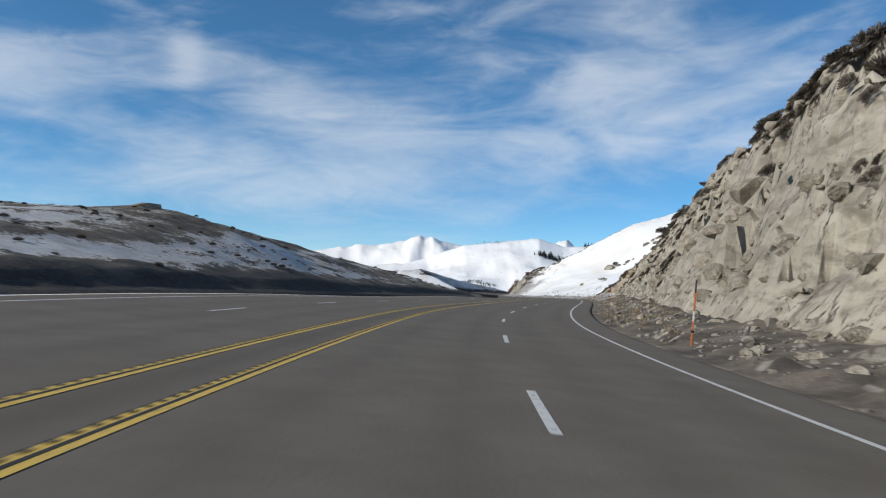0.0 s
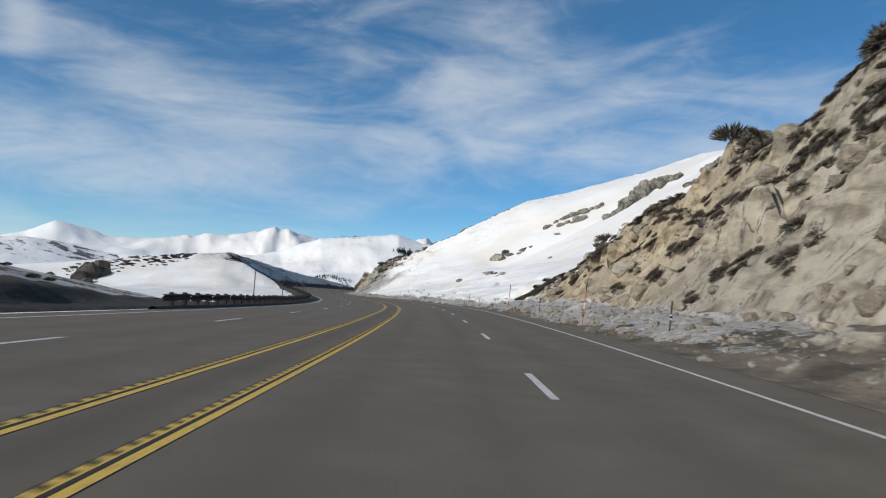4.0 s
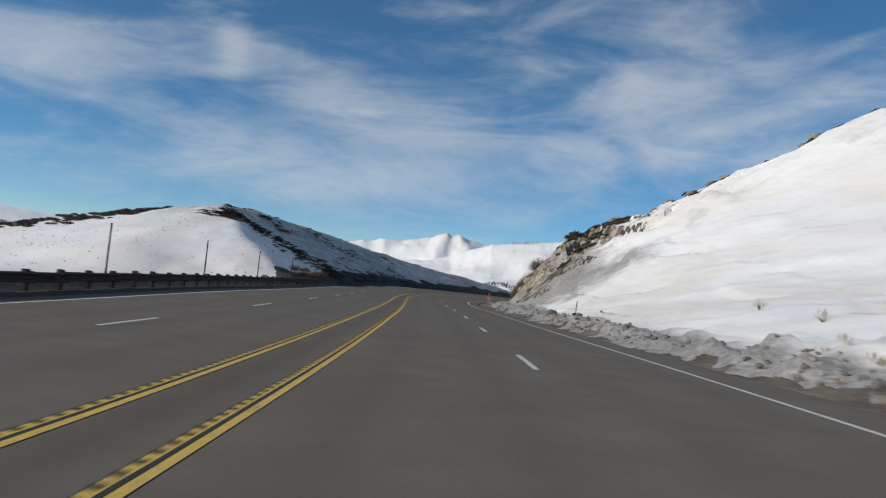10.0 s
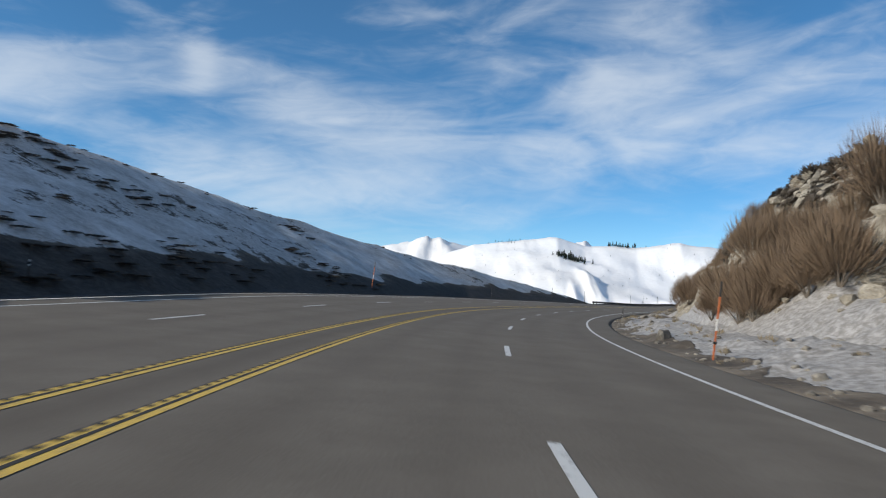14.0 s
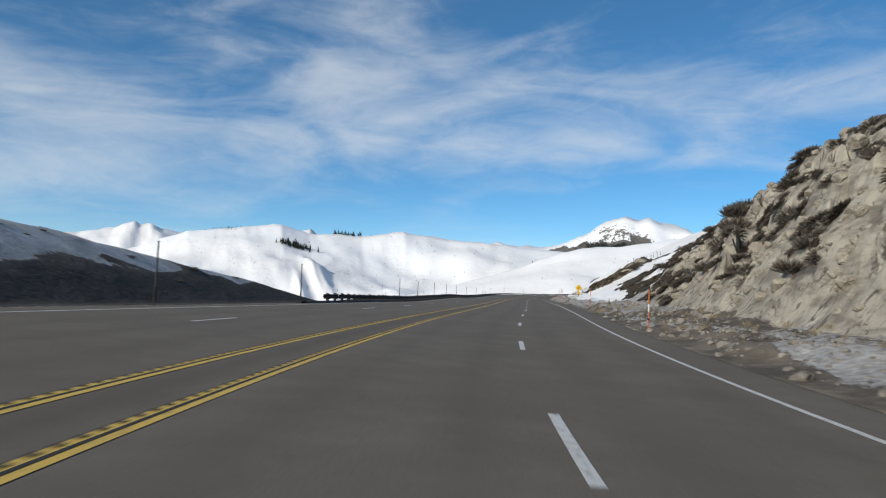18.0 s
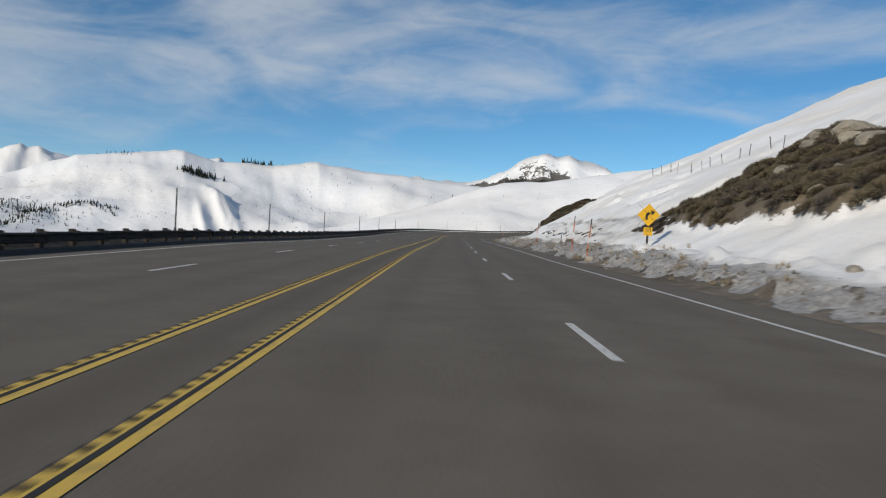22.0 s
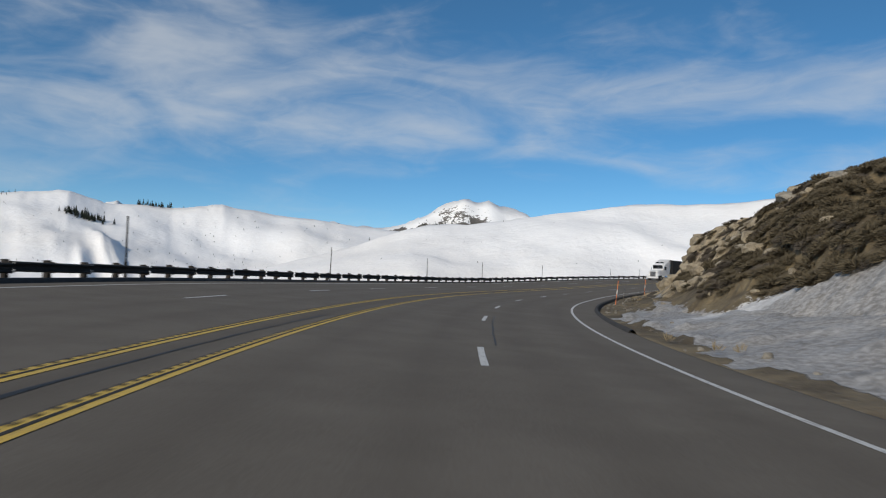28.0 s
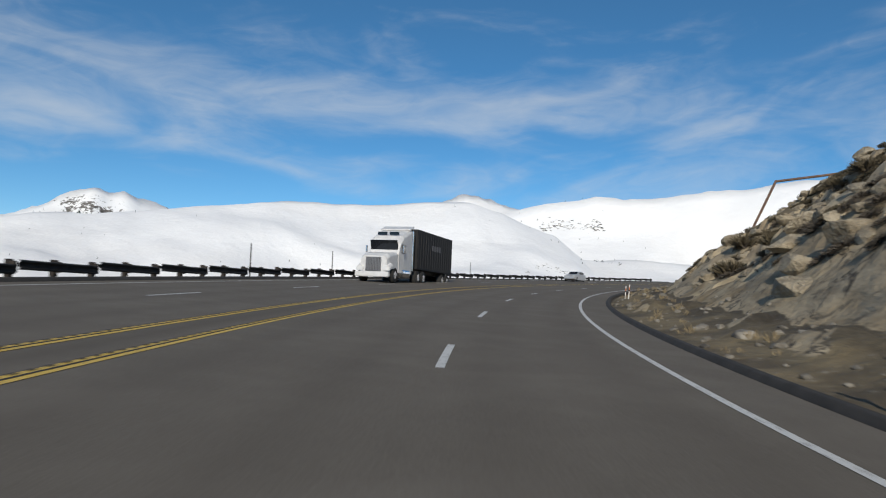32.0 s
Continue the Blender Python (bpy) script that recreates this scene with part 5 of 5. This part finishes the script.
for k in range(9):
    a = radians(180 - 8.5 * k)
    cx, cz = 0.16, -0.04
    outer.append((cx + 0.34 * math.cos(a), cz + 0.24 * math.sin(a)))
    inner.append((cx + 0.20 * math.cos(a), cz + 0.11 * math.sin(a)))
outer, inner = [(-0.18, -0.27)] + outer, [(-0.04, -0.27)] + inner
vs = [[bm.verts.new((x, -0.010, sign_z + z)) for x, z in line] for line in (outer, inner)]
for k in range(len(outer) - 1):
    bm.faces.new((vs[0][k], vs[0][k + 1], vs[1][k + 1], vs[1][k]))
tip = [bm.verts.new((x, -0.010, sign_z + z)) for x, z in ((0.10, 0.30), (0.36, 0.18), (0.16, -0.02))]
bm.faces.new(tip)
part("arrow", bm, SIGN_BLACK, diamond)
plate = part("speed_plate", box(bmesh.new(), (0.50, 0.012, 0.46), Matrix.Translation((0, 0, sign_z - 0.93)), 0.003), SIGN_YELLOW, sign)


def lettering(text, size, place, mat, parent, turn=(90, 0, 0), name="lettering"):
    cu = bpy.data.curves.new(name, "FONT")
    cu.body, cu.size, cu.align_x, cu.align_y, cu.extrude = text, size, "CENTER", "CENTER", 0.002
    tmp = bpy.data.objects.new(name, cu)
    scene.collection.objects.link(tmp)
    me = bpy.data.meshes.new_from_object(tmp.evaluated_get(bpy.context.evaluated_depsgraph_get()))
    bpy.data.objects.remove(tmp)
    me.materials.append(mat)
    ob = new(name, me)
    ob.parent, ob.matrix_basis = parent, pose(*place, *turn)
    return ob


lettering("50", 0.34, (0, -0.010, sign_z - 0.87), SIGN_BLACK, plate)
lettering("M P H", 0.11, (0, -0.010, sign_z - 1.09), SIGN_BLACK, plate)

# ---- oncoming lorry and car, standing on the far lanes ----
TRUCK_WHITE = two_tone("dusty_white_lacquer", (0.55, 0.55, 0.56), (0.70, 0.70, 0.70), 2, 0.35, 0)
CHROME = material("chrome", 0.18, 1.0, (0.75, 0.75, 0.76))
GRILLE = material("dull_grille_metal", 0.45, 0.8, (0.22, 0.22, 0.23))
GLASS = material("dark_windscreen", 0.05, 0, (0.01, 0.012, 0.015))
RUBBER = two_tone("tyre_rubber", (0.012, 0.012, 0.012), (0.03, 0.03, 0.03), 9, 0.85, 0)
BOX_BLACK = two_tone("dark_trailer_skin", (0.006, 0.006, 0.007), (0.014, 0.014, 0.016), 1.2, 0.75, 0)
CAR_SILVER = two_tone("silver_car_lacquer", (0.42, 0.43, 0.45), (0.52, 0.53, 0.55), 2, 0.3, 0, 0, 0.4)
LAMP = material("lamp_glass", 0.1, 0, (0.75, 0.75, 0.72))
BARS = material("pale_sign_writing", 0.6, 0, (0.12, 0.12, 0.13))


def wheel(parent, x, y, radius, width, dish=CHROME):
    tyre_bm = bmesh.new()
    rod(tyre_bm, radius, radius, width, Matrix.Translation((x - width / 2, y, radius)) @ pose(0, 0, 0, 0, 90, 0), 24)
    bmesh.ops.bevel(tyre_bm, geom=[e for e in tyre_bm.edges if len(e.link_faces) == 2 and e.calc_face_angle() > 1], offset=0.05, segments=2, affect="EDGES")
    ob = part("wheel", tyre_bm, RUBBER, parent)
    part("rim", rod(bmesh.new(), radius * 0.55, radius * 0.5, width + 0.03, Matrix.Translation((x - width / 2 - 0.015, y, radius)) @ pose(0, 0, 0, 0, 90, 0), 16), dish, ob)


def loft(sections):
    """A body from cross-sections: (y, half width, bottom, top, corner)."""
    bm = bmesh.new()
    rings = []
    for y, w, z0, z1, c in sections:
        ring = [(-w, z0), (w, z0), (w, z1 - c), (w - c, z1), (-w + c, z1), (-w, z1 - c)]
        rings.append([bm.verts.new((x, y, z)) for x, z in ring])
    for a, b in zip(rings, rings[1:]):
        for k in range(6):
            bm.faces.new((a[k], a[(k + 1) % 6], b[(k + 1) % 6], b[k]))
    bm.faces.new(rings[0])
    bm.faces.new(list(reversed(rings[-1])))
    bmesh.ops.recalc_face_normals(bm, faces=list(bm.faces))
    bmesh.ops.bevel(bm, geom=[e for e in bm.edges if e.calc_face_angle(0) > 0.4], offset=0.03, segments=2, affect="EDGES")
    return bm


# the lorry faces -y in its own space
lorry = thing("lorry", "white long-nosed lorry pulling a dark box trailer on the far lanes", "truck", Matrix.Translation(Vector(at(805, -10.3, 0.01).tolist())) @ pose(0, 0, 0, 0, 0, turn_at(812)))
bonnet = part("bonnet", loft([(0.1, 0.92, 0.65, 1.75, 0.22), (0.5, 1.0, 0.6, 1.95, 0.2), (1.9, 1.08, 0.6, 2.12, 0.16)]), TRUCK_WHITE, lorry)
part("grille", box(bmesh.new(), (1.1, 0.06, 0.95), Matrix.Translation((0, 0.06, 1.2)), 0.02), GRILLE, bonnet)
bm = bmesh.new()
for k in range(9):
    box(bm, (0.02, 0.03, 0.9), Matrix.Translation((-0.44 + 0.11 * k, 0.02, 1.18)))
part("grille_bars", bm, DARK_POLE, bonnet)
part("bumper", box(bmesh.new(), (2.4, 0.3, 0.36), Matrix.Translation((0, -0.05, 0.52)), 0.05), TRUCK_WHITE, lorry)
for x in (-0.85, 0.85):
    part("headlight", box(bmesh.new(), (0.36, 0.12, 0.22), Matrix.Translation((x, 0.12, 1.0)), 0.04), LAMP, lorry)
    part("fender", loft([(0.0, 0.26, 0.75, 1.05, 0.1), (0.55, 0.28, 0.95, 1.32, 0.12), (1.1, 0.26, 0.75, 1.1, 0.1)]), TRUCK_WHITE, lorry).location.x = x * 1.12
    part("mirror", box(bmesh.new(), (0.10, 0.12, 0.5), Matrix.Translation((x * 1.62, 2.1, 2.35)), 0.03), CHROME, lorry)
    part("exhaust_stack", rod(bmesh.new(), 0.08, 0.08, 2.9, Matrix.Translation((x * 1.38, 4.6, 0.95)), 12), CHROME, lorry)
    part("fuel_tank", rod(bmesh.new(), 0.32, 0.32, 1.5, Matrix.Translation((x * 1.15, 2.4, 0.72)) @ pose(0, 0, 0, -90, 0, 0), 16), CHROME, lorry)
    part("visor_window", box(bmesh.new(), (0.72, 0.04, 0.22), pose(x * 0.52, 2.62, 3.50, 0, 0, 0), 0.02), GLASS, lorry)
cab = part("cab", loft([(1.9, 1.1, 0.7, 2.1, 0.1), (2.15, 1.12, 0.7, 2.85, 0.16), (2.7, 1.18, 0.7, 3.35, 0.2), (4.4, 1.2, 0.7, 3.95, 0.2)]), TRUCK_WHITE, lorry)
part("windscreen", box(bmesh.new(), (2.0, 0.06, 0.92), pose(0, 1.93, 2.52, 17, 0, 0), 0.03), GLASS, cab)
for x in (-1.17, 1.17):
    part("side_window", box(bmesh.new(), (0.04, 0.85, 0.62), Matrix.Translation((x, 2.72, 2.4)), 0.02), GLASS, cab)
part("chassis", box(bmesh.new(), (0.9, 7.0, 0.25), Matrix.Translation((0, 4.2, 0.75)), 0.02), DARK_POLE, lorry)
trailer = part("trailer_box", box(bmesh.new(), (2.58, 9.2, 2.95), Matrix.Translation((0, 9.9, 2.60)), 0.03), BOX_BLACK, lorry)
for y in np.arange(5.5, 14.4, 0.6):
    for x in (-1.295, 1.295):
        part("trailer_rib", box(bmesh.new(), (0.02, 0.05, 2.7), Matrix.Translation((x, float(y), 2.62))), DARK_POLE, trailer)
bm = bmesh.new()
for k in range(4):
    box(bm, (0.012, 0.42, 0.42), Matrix.Translation((-1.312, 9.0 + 0.62 * k, 2.95)))
    box(bm, (0.012, 0.42, 0.42), Matrix.Translation((1.312, 9.0 + 0.62 * k, 2.95)))
part("side_marking", bm, BARS, trailer)
part("roof_deflector", box(bmesh.new(), (2.3, 0.9, 0.12), pose(0, 4.4, 4.02, 18, 0, 0), 0.03), TRUCK_WHITE, lorry)
part("landing_frame", box(bmesh.new(), (1.2, 6.0, 0.3), Matrix.Translation((0, 11.2, 1.0)), 0.02), DARK_POLE, lorry)
part("mud_flap", box(bmesh.new(), (2.3, 0.04, 0.7), Matrix.Translation((0, 14.2, 0.6)), 0.01), RUBBER, lorry)
for y in (1.0, 5.6, 6.9, 11.9, 13.2):
    for x in (-1.06, 1.06):
        wheel(lorry, x, y, 0.52, 0.34 if y < 2 else 0.5)

car = thing("car", "silver hatchback following the lorry on the far lanes", "car", Matrix.Translation(Vector(at(862, -10.3, 0.01).tolist())) @ pose(0, 0, 0, 0, 0, turn_at(864)))
part("body", loft([(-2.2, 0.72, 0.35, 0.72, 0.1), (-1.9, 0.88, 0.25, 0.88, 0.12), (-0.9, 0.92, 0.22, 1.0, 0.1), (1.6, 0.92, 0.22, 1.05, 0.1), (2.1, 0.85, 0.3, 0.95, 0.12)]), CAR_SILVER, car)
part("cabin", loft([(-0.85, 0.80, 0.98, 1.02, 0.02), (-0.1, 0.72, 0.98, 1.45, 0.1), (1.2, 0.70, 0.98, 1.48, 0.1), (1.95, 0.72, 0.98, 1.1, 0.05)]), CAR_SILVER, car)
part("windscreen", box(bmesh.new(), (1.22, 0.03, 0.66), pose(0, -0.56, 1.24, -60, 0, 0), 0.02), GLASS, car)
for x in (-0.78, 0.78):
    part("side_window", box(bmesh.new(), (0.02, 1.5, 0.30), Matrix.Translation((x * 1.0, 0.55, 1.2)), 0.01), GLASS, car)
    part("headlight", box(bmesh.new(), (0.3, 0.1, 0.14), Matrix.Translation((x * 0.8, -2.1, 0.72)), 0.03), LAMP, car)
    for y in (-1.35, 1.35):
        wheel(car, x * 1.05, y, 0.32, 0.2)

# ---- road wear: sealed cracks and patches ----
TAR = two_tone("crack_sealer", (0.012, 0.011, 0.010), (0.03, 0.027, 0.025), 6, 0.6, 0)
for s0, length, u0, u1, w in ((124, 12.5, -0.92, -0.6, 0.06), (300, 14, 0.5, 0.75, 0.03), (321, 8, 0.55, 0.7, 0.03), (386, 14, 0.05, 0.1, 0.05), (404, 10, 0.05, 0.12, 0.05), (680, 12, 0.35, 0.3, 0.05), (702, 9, -0.08, -0.10, 0.035), (648, 24, -4.1, -4.4, 0.10), (664, 20, -4.5, -4.2, 0.08)):
    q = np.linspace(0, 1, 40)
    line = u0 + (u1 - u0) * q + 0.02 * fbm(q * length / 1.2, q * 0 + s0, 3, 5)
    half = w * (0.6 + 0.4 * grain(q * length, q * 0, 9)) / 2
    sheet("sealed_crack", at((s0 + q * length)[:, None], np.stack([line - half, line + half], -1), 0.005), TAR, parent=road)
for s0, u0, r in ((459.5, -2.4, 0.22), (70, -0.4, 0.22), (70.8, -0.45, 0.2), (69.4, -0.3, 0.2), (70.4, 0.9, 0.12)):
    a = np.linspace(0, 2 * np.pi, 22)
    rad_ = r * (1 + 0.25 * grain(a, a * 0 + s0, 3))
    sheet("tar_patch", at(s0 + np.outer([0.02, 1.0], np.cos(a) * rad_ * 1.3), u0 + np.outer([0.02, 1.0], np.sin(a) * rad_), 0.005), TAR, parent=road)

# ---- conifers on the far slopes ----
PINE = foliage("pine_needles", (0.012, 0.018, 0.012), (0.03, 0.04, 0.026), (0.02, 0.028, 0.018))


def pine_shape(seed):
    r = np.random.default_rng(seed)
    verts, faces = [], []
    for k in range(9):
        z, w = 0.08 + 0.1 * k, 0.22 * (1 - k / 9.5)
        for j in range(7):
            a = j * 0.9 + k + r.uniform(-0.2, 0.2)
            n = len(verts)
            q = w * r.uniform(0.7, 1.2)
            verts += [(0, 0, z + 0.10), (q * math.cos(a - 0.35), q * math.sin(a - 0.35), z - 0.02), (q * 1.15 * math.cos(a), q * 1.15 * math.sin(a), z - 0.05), (q * math.cos(a + 0.35), q * math.sin(a + 0.35), z - 0.02)]
            faces.append((n, n + 1, n + 2, n + 3))
    return np.array(verts), np.array(faces)


PINES = [pine_shape(k) for k in range(4)]


def far_places(n, az_mid, az_spread, r_mid, r_spread):
    a, r = az_mid + rng.normal(size=n) * az_spread, r_mid + rng.normal(size=n) * r_spread
    x, y, z = distance_height(a, r)
    return np.stack([x, y, z - 0.5], -1)


groves = [(90, -7.2, 0.62, 2470, 22, 17), (60, -11.3, 0.7, 2765, 16, 18), (10, -9.0, 0.35, 4150, 30, 14), (26, -2.2, 0.8, 2740, 20, 9), (26, -17.0, 2.5, 2300, 200, 6), (40, -13, 6, 2200, 250, 5), (30, -24, 5, 2300, 300, 6),
          (1500, -31.6, 1.9, 3990, 60, 13), (60, 2.0, 1.0, 3500, 80, 12), (40, -30, 12, 1350, 200, 3.5), (60, -62, 3, 1750, 150, 4)]
for k in range(16):  # trees strung along the curved spur
    q = k / 15
    groves.append((10, 5.6 - 7.2 * q, 0.25, 1830 + 250 * math.sin(q * 2.2), 14, 10))
groves += [(60, -4, 5, 2250, 220, 4), (24, -15, 3, 2350, 160, 4.5), (240, 3.6, 1.2, 1990, 60, 7), (160, 18, 3.5, 1700, 260, 5), (70, 5.3, 0.9, 2050, 70, 9), (40, 7.5, 1.5, 2100, 90, 9), (16, -1.2, 0.5, 2060, 8, 5), (12, -4.5, 0.9, 2010, 12, 4)]
for n, a, da, r, dr, size in groves:
    p = far_places(n, a, da, r, dr)
    heap("far_conifers", PINES, p, rng.uniform(0.6, 1.25, n) * size, PINE, "dark conifers on the distant snow slope")

# lines of bare brush across the far side of the valley
for az0, r0, az1, r1, n, size in ((-61.2, 1830, -66.6, 1880, 150, 3), (-69.3, 1640, -72.8, 1650, 90, 3), (-57.5, 1250, -62.5, 1330, 60, 1.6), (-64, 1560, -66.5, 1600, 20, 2.2), (-60, 1200, -70, 1240, 90, 1.5)):
    q = np.sort(rng.uniform(0, 1, n))
    x, y, z = distance_height(az0 + (az1 - az0) * q + rng.normal(size=n) * 0.06, r0 + (r1 - r0) * q + rng.normal(size=n) * 9 + 25 * np.sin(q * 5))
    heap("far_brush", SHRUBS, np.stack([x, y, z - 0.3], -1), rng.uniform(0.4, 1.0, n) * size, SAGE, "line of dark brush on the distant snow slope", stretch=(1.6, 1.6, 0.7))

# brush on the crest of the left-hand bank
v1 = rng.uniform(0, 1, 520)
s1 = 336 + 132 * v1 ** 1.3
u1 = EDGE - (0.9 + interp(s1, HILL_B) / 0.53) + rng.normal(size=520) * 1.3 - 0.6
ok = fbm(s1 / 6, u1 / 4, 2, 88) > -0.35
heap("brush", SHRUBS, at(s1, u1, left_height(s1, u1) - 0.12)[ok], rng.uniform(0.12, 0.30, 520)[ok], SAGE, "dark brush along the crest of the bank", stretch=(1.6, 1.6, 0.6))
s1, u1 = rng.uniform(330, 396, 900), EDGE - rng.uniform(1.5, 18, 900)
ok = fbm(s1 / 9, u1 / 5, 2, 89) > 0.3
heap("brush", SHRUBS, at(s1, u1, left_height(s1, u1))[ok], rng.uniform(0.12, 0.4, 900)[ok] * (1.0 + 0.8 * (s1[ok] < 350)), SAGE, "dark brush patches on the shaded bank", stretch=(2.0, 2.0, 0.5))
s1, u1 = rng.uniform(-20, 135, 900), EDGE - rng.uniform(2.5, 26, 900)
ok = fbm(s1 / 8, u1 / 5, 2, 90) > 0.15
heap("brush", SHRUBS, at(s1, u1, left_height(s1, u1))[ok], rng.uniform(0.10, 0.34, 900)[ok], SAGE, "low dark brush poking through thin snow on the hill")
q = rng.uniform(0, 1, 460)
s1, u1 = 333 + 9 * q + rng.normal(size=460) * (1.5 + 3.5 * q), -32 + 16 * q + rng.normal(size=460) * 1.6
heap("brush", SHRUBS, at(s1, u1, left_height(s1, u1) - 0.05), rng.uniform(0.14, 0.45, 460), SAGE, "dark brush down the corner of the bank", stretch=(1.7, 1.7, 0.6))
s1, u1 = 343 + rng.normal(size=150) * 5, rng.uniform(-84, -44, 150)
heap("brush", SHRUBS, at(s1, u1, left_height(s1, u1) - 0.05), rng.uniform(0.4, 1.1, 150), SAGE, "dark brush along the hilltop beyond the guardrail", stretch=(1.3, 1.3, 0.8))
s1, u1 = rng.uniform(304, 336, 420), rng.uniform(-56, -17, 420)
heap("grass_tufts", TUFTS, at(s1, u1, left_height(s1, u1)), rng.uniform(0.25, 0.6, 420), STRAW, "dry grass tips showing through the snow face")
boulder(ground_at(54, -31), 1.2, "dark knob of rock on top of the low hill", (1.6, 1, 0.8), 0.2, "", GREY_ROCK, 10)

# fence stakes in the snow slope, and a bent rusty pipe over the last rocks
stake = thing("fence_stake", "thin weathered stake of an old snow fence", "fence stake", group="stakes of the snow fence")
part("stake", box(bmesh.new(), (0.07, 0.05, 1.5), Matrix.Translation((0, 0, 0.45)), 0.008), TIMBER, stake)
part("wire_tie", box(bmesh.new(), (0.09, 0.07, 0.05), Matrix.Translation((0, 0, 1.0)), 0.006), STEEL, stake)
for k in range(12):
    s1, u1 = 588 + 3.2 * k + rng.uniform(-1, 1), 28.5 - 0.25 * k
    copy_thing(stake, Matrix.Translation(ground_at(s1, u1)) @ pose(0, 0, 0, rng.uniform(-9, 9), rng.uniform(-9, 9), rng.uniform(0, 90)))
for o in (*stake.children, stake):
    bpy.data.objects.remove(o)
RUST = two_tone("rusty_pipe", (0.09, 0.05, 0.035), (0.20, 0.12, 0.085), 3, 0.8, 0.2)
a, b, c = (Vector(at(831, u1, h1).tolist()) for u1, h1 in ((24.0, 11.4), (17.1, 10.6), (14.8, 5.3)))
bm = bmesh.new()
for p, q in ((b, a), (c, b)):
    d = q - p
    rod(bm, 0.11, 0.11, d.length, Matrix.Translation(p) @ d.to_track_quat("Z", "Y").to_matrix().to_4x4(), 10)
bmesh.ops.create_uvsphere(bm, u_segments=10, v_segments=6, radius=0.115, matrix=Matrix.Translation(b))
tagged(part("bent_pipe", bm, RUST), "bent rusty drain pipe running down over the rocks", "pipe")
